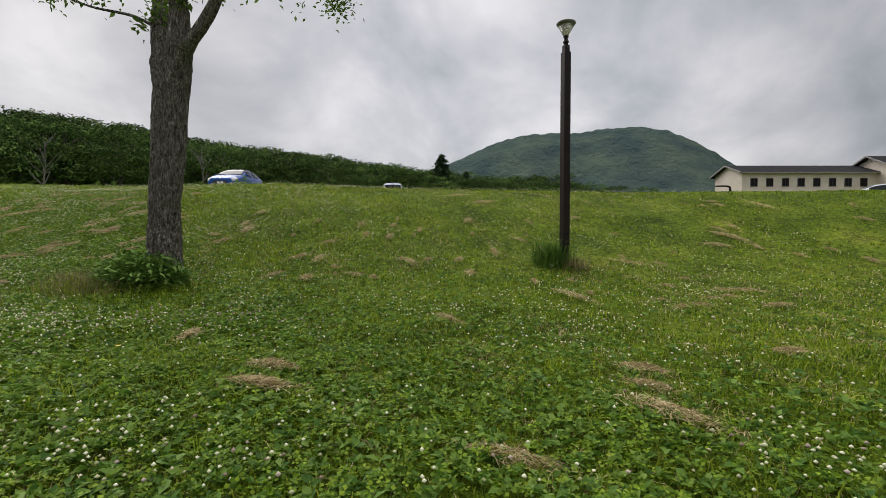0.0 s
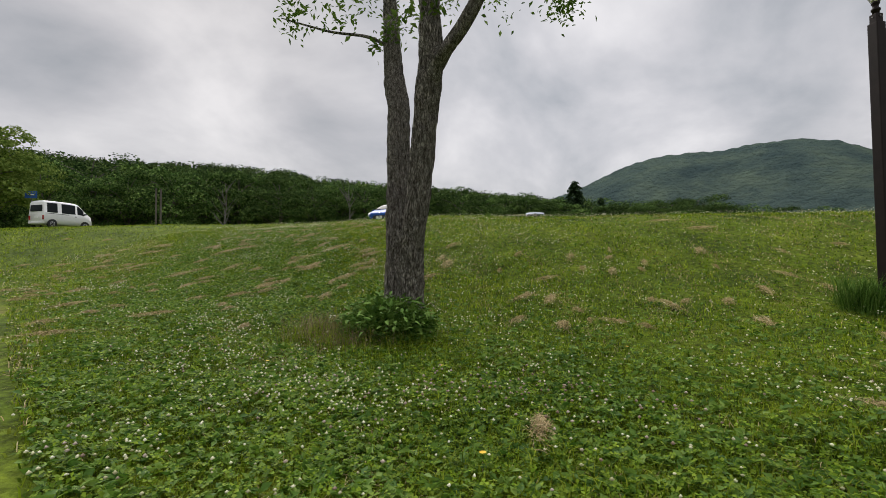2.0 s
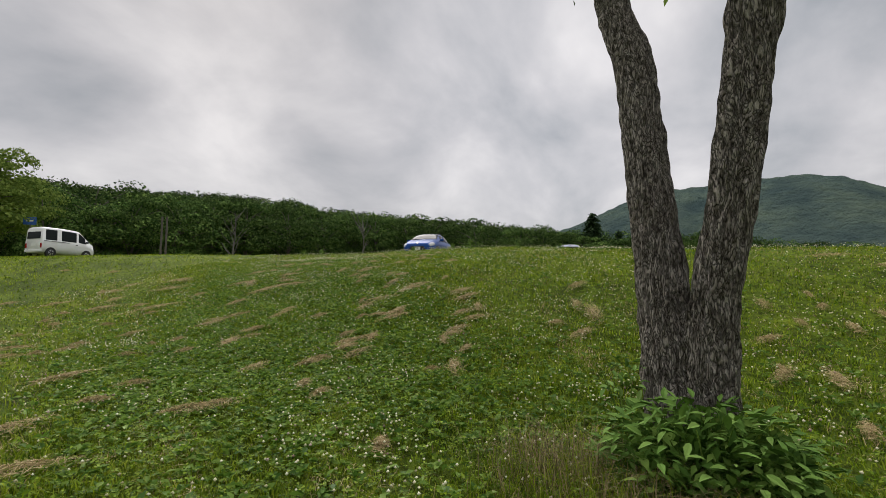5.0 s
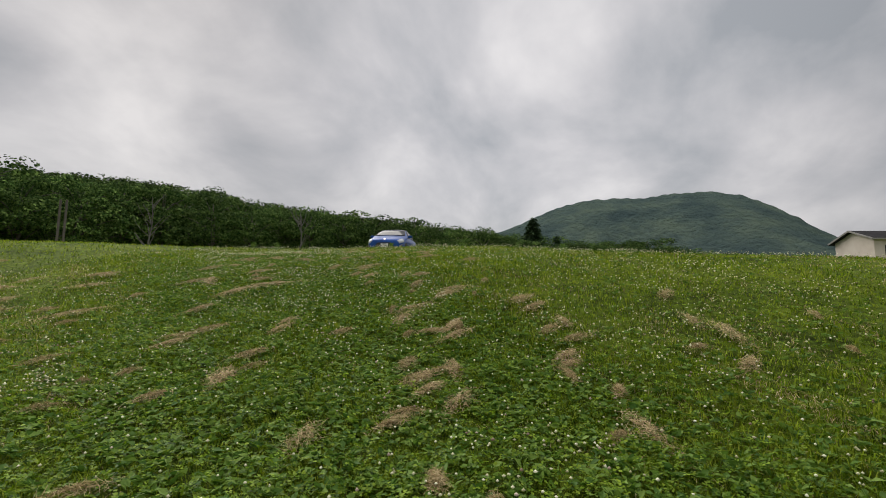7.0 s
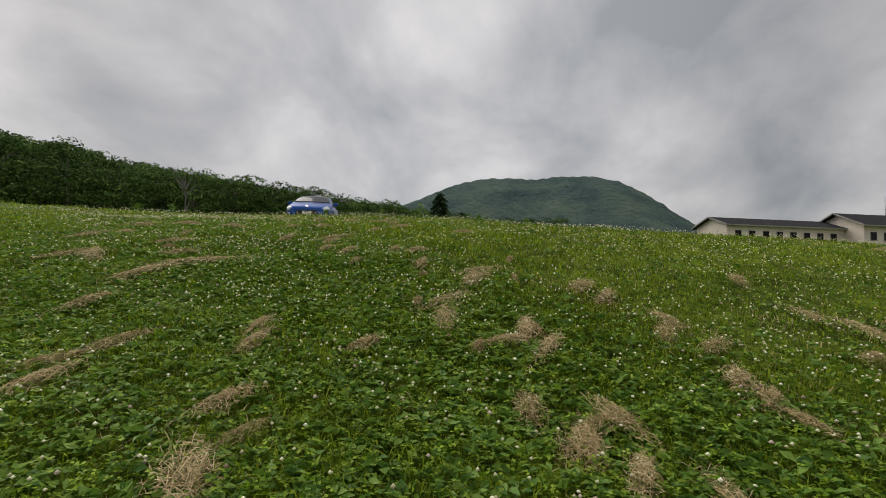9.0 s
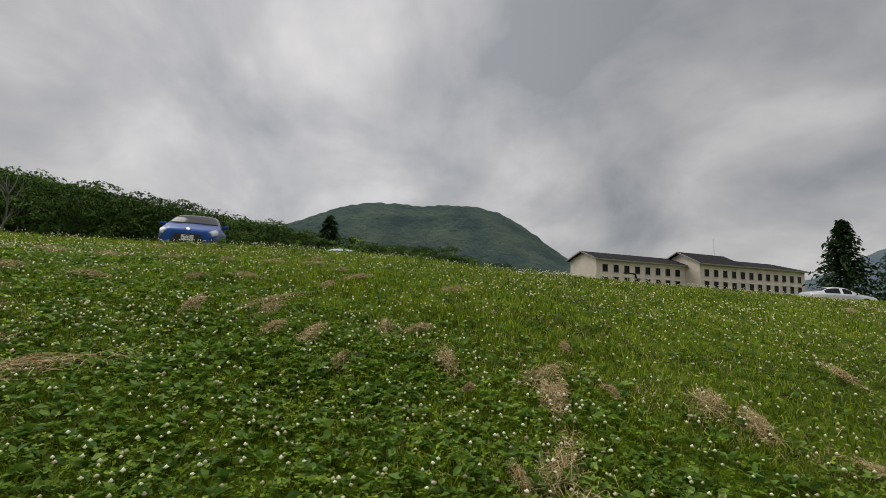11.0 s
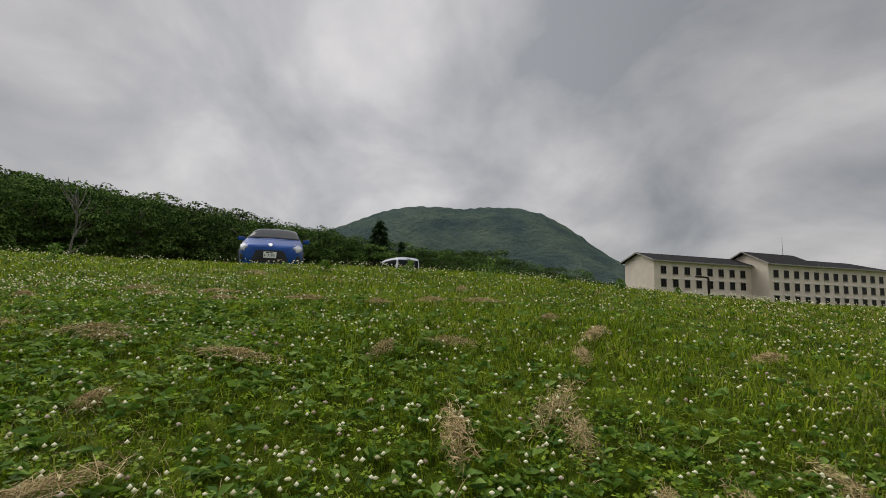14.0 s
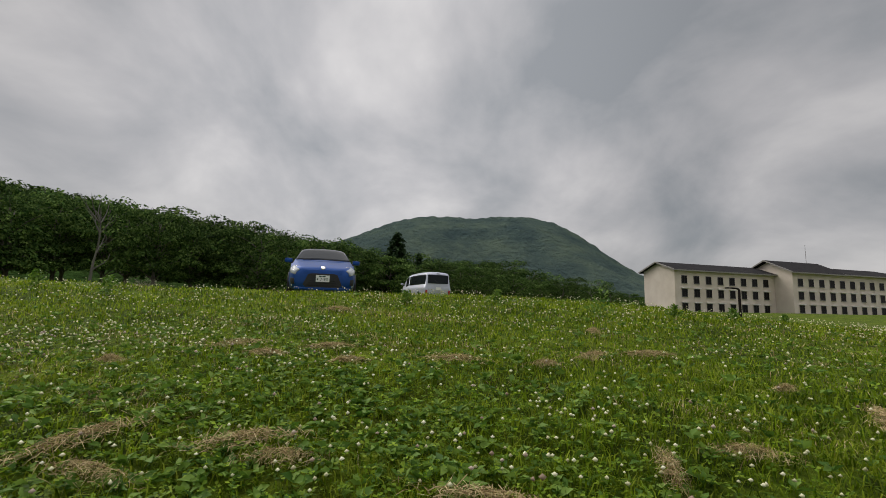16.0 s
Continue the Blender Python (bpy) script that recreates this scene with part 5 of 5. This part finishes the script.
def build_flowers():
    rng = np.random.default_rng(3)
    # a rough round head: a belt of five between crown and foot
    t = np.arange(5) * 2 * np.pi / 5
    iv = np.concatenate([np.stack([np.cos(t), np.sin(t), 0.15 * np.cos(2 * t)], 1), [[0, 0, 1.0], [0, 0, -0.8]]])
    k = np.arange(5)
    jf = np.concatenate([np.stack([k, (k + 1) % 5, np.full(5, 5)], 1), np.stack([(k + 1) % 5, k, np.full(5, 6)], 1)])

    def heads(name, P, size, mat, label):
        n = len(P)
        z = turf(P[:, 0], P[:, 1])
        h = 0.07 + 0.07 * rng.random(n)
        tilt = rng.normal(size=(n, 2)) * 0.012
        c = np.column_stack([P + tilt, z + h])
        V = (c[:, None, :] + iv[None] * size[:, None, None] * np.array([1, 1, 0.95]) * (0.75 + 0.5 * rng.random((n, len(iv), 1)))).reshape(-1, 3)
        F = (jf[None] + np.arange(n)[:, None, None] * len(iv)).reshape(-1, 3)
        tagged(new(name, fast_mesh(name, V, F, mat, True)), label, "flowers", kind="stuff")
        sb = np.column_stack([P, z])
        off = np.array([0.0012, 0.0, 0.0])
        off2 = np.array([0.0, 0.0012, 0.0])
        V = np.stack([sb - off, sb + off, c, sb - off2, sb + off2], 1).reshape(-1, 3)
        k = np.arange(n)[:, None] * 5
        F = np.concatenate([k + np.array([[0, 1, 2]]), k + np.array([[3, 4, 2]])], 1).reshape(-1, 3)
        tagged(new("flower_stems", fast_mesh("flower_stems", V, F, M_WEED)), "thin green flower stalks", "stalks", kind="stuff")

    def white(x, y):
        drift = 0.0
        for cx, cy, rx, ry, amount in DRIFTS:
            drift = drift + amount * np.exp(-(((x - cx) / rx) ** 2 + ((y - cy) / ry) ** 2))
        return np.clip(0.55 * waves(x, y, 0.8, 3.0) ** 2 * waves(x, y, 2.9, 8.0) ** 2 + 0.03 + drift + 0.04 * smooth01((y - 4) / 3), 0, 1)

    P = scatter(rng, 11500, 7.0, 1.6, field=white)
    heads("white_clover_flowers", P, 0.0080 + 0.0040 * rng.random(len(P)) + 0.0003 * np.minimum(off_line(P[:, 0], P[:, 1]), 16), M_FLOWER, "small round white clover flowers standing in the grass")
    Q = np.concatenate([np.array([0.35, 2.25]) + rng.normal(size=(120, 2)) * np.array([0.75, 0.30]), scatter(rng, 1100, 5.0, 1.5, field=white)])
    heads("fading_clover_flowers", Q, 0.011 + 0.004 * rng.random(len(Q)), M_PINK, "fading pinkish-brown clover flowers")
    for x, y in ((-2.0, 2.1), (0.5, 1.0), (-0.4, 2.6), (1.2, 4.0), (-5.3, 9.8), (-4.8, 9.2), (-6.1, 12.2)):
        z = float(turf(x, y))
        t = thing("dandelion", pose(x, y, z), "single yellow dandelion flower in the grass", "flower", "dandelions")
        part("stalk", cyl(0.002, 0.002, 0.12, 6, pose(0, 0, 0.06)), M_WEED, t)
        bm = bmesh.new()
        for k in range(14):
            a = 2 * math.pi * k / 14
            d, s = Vector((math.cos(a), math.sin(a), 0.15)), Vector((-math.sin(a), math.cos(a), 0))
            q = [bm.verts.new(p) for p in (Vector((0, 0, 0.12)), Vector((0, 0, 0.122)) + d * 0.016 + s * 0.004, Vector((0, 0, 0.122)) + d * 0.022, Vector((0, 0, 0.122)) + d * 0.016 - s * 0.004)]
            bm.faces.new(q)
        part("petals", bm, M_YELLOW, t)


def straw_mesh(rng, n, rx, ry, hz, length):
    q = rng.normal(size=(n, 2)) * 0.5
    c = np.column_stack([q[:, 0] * rx, q[:, 1] * ry, np.zeros(n)])
    lift = hz * np.exp(-(q ** 2).sum(1) * 1.2) * rng.random(n) ** 0.6 + 0.055
    c[:, 2] = lift
    a = rng.normal(size=n) * 1.3 + 0.3
    L = length * (0.4 + 0.9 * rng.random(n))
    d = np.stack([np.cos(a), np.sin(a), rng.normal(size=n) * 0.22], 1) * L[:, None] * 0.5
    s = np.stack([-np.sin(a), np.cos(a), rng.normal(size=n) * 0.5], 1) * 0.0019
    bend = np.column_stack([np.zeros((n, 2)), 0.25 * L * rng.random(n)])
    V = np.stack([c - d - s, c - d + s, c + bend * 0.4 + s, c + bend * 0.4 - s, c + d + s * 0.3, c + d - s * 0.3], 1).reshape(-1, 3)
    k = np.arange(n)[:, None] * 6
    F = np.concatenate([k + np.array([[0, 1, 2, 3]]), k + np.array([[3, 2, 4, 5]])], 1).reshape(-1, 4)
    return fast_mesh("straw", V, F, M_HAY)


HAY_FOOT = [(2.0, 0.5), (1.9, 0.9), (4.8, 1.6), (4.7, 1.2), (4.7, 0.6), (3.7, -0.1), (0.7, 1.6), (6.4, 2.5), (0.4, 4.9), (1.5, 9.2), (1.8, 6.7), (-0.0, 9.2), (0.8, 9.3), (2.7, 7.3), (3.0, 6.4), (3.4, 8.2), (9.8, 12.1), (10.0, 11.3), (10.2, 10.8), (10.9, 10.2), (11.9, 10.7), (12.3, 9.9), (-2.9, 9.5), (-5.3, 5.7), (-6.0, 7.5), (-2.6, 7.3), (7.9, 5.5), (8.0, 6.7), (4.7, 4.9), (3.0, 2.9)]
HAY_BANK = [(-18.5, 11.0), (-15.8, 9.0), (-13.4, 7.5), (-21.3, 11.1), (-14.2, 10.2), (-11.9, 10.8), (-12.7, 6.2), (-10.7, 4.6), (-8.0, 3.8), (-7.0, 3.9), (-5.5, 3.6), (-6.2, 4.8), (-5.2, 4.5), (-7.1, 7.3), (-7.9, 7.2), (-5.7, 7.4), (-4.3, 7.6), (-3.9, 5.6), (-4.0, 6.3), (-4.8, 8.7), (-6.8, 9.5), (-7.8, 9.9), (-2.5, 8.1), (-5.8, 6.2), (-3.7, 3.5), (0.9, 8.5), (-0.3, 7.7), (-0.0, 6.4), (-5.6, 2.2), (-6.5, 2.6)]
HAY_SLOPE = [(-11.5, 11.0), (-10.3, 10.2), (-9.8, 8.8), (-8.0, 7.5), (-6.5, 7.8), (-6.5, 8.3), (-5.8, 7.8), (-6.2, 9.0), (-5.0, 8.9), (-8.1, 10.0), (-4.6, 7.8), (-2.8, 8.5), (-3.0, 7.6), (-4.4, 7.1), (-4.4, 6.8), (-4.4, 6.5), (-6.0, 6.5), (-5.6, 6.4), (-5.6, 5.9), (-7.7, 6.4), (-8.9, 6.5)]
HAY_TOP = [(-7.3, 12.1), (-8.2, 10.5), (-7.2, 10.1), (-6.9, 10.1), (-8.8, 10.5), (-10.9, 14.0), (-9.8, 13.4), (-8.6, 11.7), (-6.1, 9.3), (-10.7, 13.5), (-9.1, 13.2), (-10.5, 10.9), (-10.0, 11.4), (-9.1, 11.6), (-8.2, 10.8), (-7.5, 12.6), (-8.5, 13.6), (-7.7, 11.5), (-6.2, 11.5), (-11.9, 12.1), (-11.7, 14.0), (-12.5, 13.5), (-11.4, 13.7), (-7.9, 13.7), (-11.1, 12.0), (-10.9, 11.8), (-11.7, 11.8), (-11.0, 16.3), (-7.9, 14.8)]


def hay_turn(x, y):
    """The way in which the mower laid its rows."""
    if x > 6:
        return -45
    return 80 if x > -4 and y < 9.5 else 55 if y < 11 else 25


def build_hay():
    rng = np.random.default_rng(4)
    kinds = [straw_mesh(rng, 460, 0.24 + 0.05 * i, 0.13 + 0.03 * (i % 3), 0.05, 0.12) for i in range(6)]
    spots = [(x, y, 0.45 + 0.30 * rng.random()) for x, y in HAY_FOOT + HAY_BANK + HAY_SLOPE]
    spots += [(x, y, 0.34 + 0.22 * rng.random()) for x, y in HAY_TOP]
    for k in range(16):
        u = rng.random()
        spots.append((-8 - 10 * u + rng.normal() * 0.4, 5.0 + 4.5 * rng.random() + 2.5 * u, 0.5 + 0.3 * rng.random()))
    for k in range(44):
        spots.append((rng.uniform(-15, -4), rng.uniform(3.2, 10), 0.24 + 0.26 * rng.random()))
    for k in range(34):
        spots.append((rng.uniform(-2, 8), rng.uniform(4.5, 11), 0.24 + 0.26 * rng.random()))
    for k in range(14):
        spots.append((rng.uniform(2, 15), rng.uniform(8.5, 15), 0.5 + 0.4 * rng.random()))
    for i, (x, y, s) in enumerate(spots):
        a = rng.normal() * 24 + hay_turn(x, y)
        e = 0.3
        sx, sy = float(ground_z(x + e, y) - ground_z(x - e, y)) / (2 * e), float(ground_z(x, y + e) - ground_z(x, y - e)) / (2 * e)
        tilt = Vector((-sx, -sy, 1)).to_track_quat("Z", "Y").to_matrix().to_4x4()
        ob = new("hay_clump", kinds[i % 6])
        ob.matrix_basis = Matrix.Translation((x, y, float(turf(x, y)))) @ tilt @ pose(0, 0, 0, 0, 0, a) @ Matrix.Diagonal((s * (0.85 + 0.8 * rng.random()), s * 0.9, 1.0, 1))
        tagged(ob, "flattened clump of dry brown mown hay", "hay", "hay clumps")


def leaf_blade(L, w):
    """A pointed leaf with a folded midrib and a drooping tip."""
    xs = [0, 0.18, 0.45, 0.75, 1.0]
    ws = [0.05, 0.7, 1.0, 0.55, 0.0]
    bm = bmesh.new()
    rows = []
    for x, k in zip(xs, ws):
        z = -0.22 * L * x * x
        c = bm.verts.new((x * L, 0, z))
        if k > 0:
            rows.append((bm.verts.new((x * L, -w * k / 2, z + 0.22 * w * k)), c, bm.verts.new((x * L, w * k / 2, z + 0.22 * w * k))))
        else:
            rows.append((c, c, c))
    for a, b in zip(rows, rows[1:]):
        for i in range(2):
            vs = []
            for q in (a[i], a[i + 1], b[i + 1], b[i]):
                if q not in vs:
                    vs.append(q)
            if len(vs) > 2:
                bm.faces.new(vs)
    me = bpy.data.meshes.new("leaf")
    bm.to_mesh(me)
    bm.free()
    me.materials.append(M_SHRUB_OB)
    return me


def build_shrub():
    rng = np.random.default_rng(6)
    cx, cy = -1.53, 3.68
    gz = float(ground_z(cx, cy))
    t = thing("shrub", pose(cx, cy, gz), "leafy green shrub growing round the foot of the twin-trunked tree", "shrub")
    n = 2600
    q = rng.normal(size=(n, 3))
    q /= np.linalg.norm(q, axis=1, keepdims=True)
    q[:, 2] = np.abs(q[:, 2])
    r = rng.random(n)[:, None] ** 0.35
    C = q * r * np.array([0.64, 0.58, 0.47]) + np.array([-0.03, 0.0, 0.04])
    v, f = leaf_cards(rng, C, 0.07 + 0.06 * rng.random(n), 0.7, 0.42, q * 0.9)
    part("foliage", fast_mesh("foliage", v, f, M_SHRUB), None, t, "dense inner foliage")
    kinds = [leaf_blade(0.10, 0.042), leaf_blade(0.075, 0.034), leaf_blade(0.115, 0.044)]
    for k in range(295):
        a = rng.random() * 2 * math.pi
        e = rng.random() ** 0.7
        el = math.asin(min(0.98, 0.25 + 0.75 * e))
        p = Vector((0.64 * math.cos(a) * math.cos(el), 0.57 * math.sin(a) * math.cos(el), 0.50 * math.sin(el) + 0.06))
        p.x -= 0.03
        ob = new("leaf", kinds[k % 3])
        ob.parent = t
        ob.matrix_basis = Matrix.Translation(p) @ pose(0, 0, 0, rng.normal() * 18, -8 + rng.normal() * 28, math.degrees(a) + rng.normal() * 38)
    V, F = [], []
    for k in range(26):
        a, r = rng.random() * 6.283, 0.65 * rng.random()
        tv, tf = tube(bezier_path([(0.2 * r * math.cos(a), 0.2 * r * math.sin(a), -0.05), (0.6 * r * math.cos(a), 0.5 * r * math.sin(a), 0.3), (r * math.cos(a), 0.8 * r * math.sin(a), 0.5)], 5), np.linspace(0.006, 0.003, 5), 5)
        o = len(V)
        V += tv
        F += [tuple(i + o for i in g) for g in tf]
    part("stems", fast_mesh("stems", V, F, M_WEED), None, t)
    g2 = float(ground_z(-1.98, 4.25))
    plant = thing("leafy_plant", pose(-1.98, 4.25, g2), "light green leafy plant against the tree trunk", "plant")
    for k in range(70):
        a, h = rng.random() * 2 * math.pi, 0.15 + 0.5 * rng.random()
        r = 0.30 * (0.3 + 0.7 * rng.random()) * (1.15 - h)
        ob = new("leaf", kinds[k % 3])
        ob.parent = plant
        ob.matrix_basis = Matrix.Translation((r * math.cos(a), r * math.sin(a), h)) @ pose(0, 0, 0, rng.normal() * 15, -15 + rng.normal() * 22, math.degrees(a) + rng.normal() * 30)
    V, F = [], []
    for k in range(9):
        a = k * 0.7
        tv, tf = tube(bezier_path([(0.02 * math.cos(a), 0.02 * math.sin(a), -0.03), (0.1 * math.cos(a), 0.1 * math.sin(a), 0.3), (0.2 * math.cos(a), 0.2 * math.sin(a), 0.55)], 5), np.linspace(0.005, 0.002, 5), 5)
        o = len(V)
        V += tv
        F += [tuple(i + o for i in g) for g in tf]
    part("stems", fast_mesh("stems", V, F, M_WEED), None, plant)
    # dry tall grass beside it, and green tufts round the lamp
    def tuft(name, x, y, n, rad, hmin, hmax, mat, label, w=0.004):
        P = np.array([x, y]) + rng.normal(size=(n, 2)) * rad
        v, f = blades(rng, P, hmin + (hmax - hmin) * rng.random(n), np.full(n, w), 0.8)
        tagged(new(name, fast_mesh(name, v, f, mat)), label, "grass tuft", kind="stuff")

    tuft("dry_grass_tuft", -2.38, 3.5, 800, 0.24, 0.16, 0.48, M_DRYGRASS, "tuft of tall reddish dry grass beside the shrub", 0.003)
    tuft("dry_grass_tuft", -1.70, 3.22, 700, 0.25, 0.14, 0.42, M_DRYGRASS, "tuft of tall reddish dry grass beside the shrub", 0.003)
    tuft("tall_grass_tuft", -1.2, 3.15, 700, 0.32, 0.10, 0.34, M_GRASS, "tall green grass before the shrub")
    tuft("tall_grass_tuft", -2.35, 3.45, 600, 0.25, 0.12, 0.38, M_GRASS, "tall green grass among the dry tuft")
    tuft("tall_grass_tuft", -2.0, 3.3, 500, 0.3, 0.12, 0.4, M_GRASS, "tall green grass before the shrub")
    tuft("tall_grass_tuft", 4.62, 7.75, 900, 0.17, 0.25, 0.80, M_SHRUB, "tall green grass at the foot of the lamp", 0.009)
    tuft("dry_grass_tuft", 5.10, 7.65, 420, 0.16, 0.15, 0.45, M_DRYGRASS, "dry tall grass at the foot of the lamp", 0.004)


def build_weeds():
    """Taller weeds along the top of the rise."""
    rng = np.random.default_rng(8)
    for x, y, hh in ((-7.2, 16.0, 0.75), (-5.6, 16.6, 0.55), (-10.0, 17.2, 0.35), (-14.6, 17.4, 0.5), (-4.2, 17.0, 0.5), (-16.0, 18.0, 0.45), (-2.2, 18.0, 0.45), (-8.4, 17.4, 0.4)):
        h = hh * (0.62 if x < -6.5 else 0.4)
        t = thing("tall_weed", pose(x, y, float(turf(x, y))), "bushy light green weed standing on the rise", "weed", "tall weeds")
        n = 110
        u = rng.random(n)
        C = np.column_stack([rng.normal(size=(n, 2)) * 0.16 * h * (1.4 - u)[:, None] * 1.6, u * h])
        v, f = leaf_cards(rng, C, 0.05 + 0.07 * rng.random(n), 0.9, 0.35, np.column_stack([C[:, :2] * 3, np.full(n, 0.4)]))
        part("foliage", fast_mesh("foliage", v, f, M_WEED), None, t)
        tv, tf = tube([(0, 0, -0.02), (0.01, 0, h * 0.5), (0.0, 0.02, h)], [0.008, 0.006, 0.003], 5)
        part("stem", fast_mesh("stem", tv, tf, M_WEED), None, t)


build_grass()
build_clover()
build_flowers()
build_hay()
build_shrub()
build_weeds()
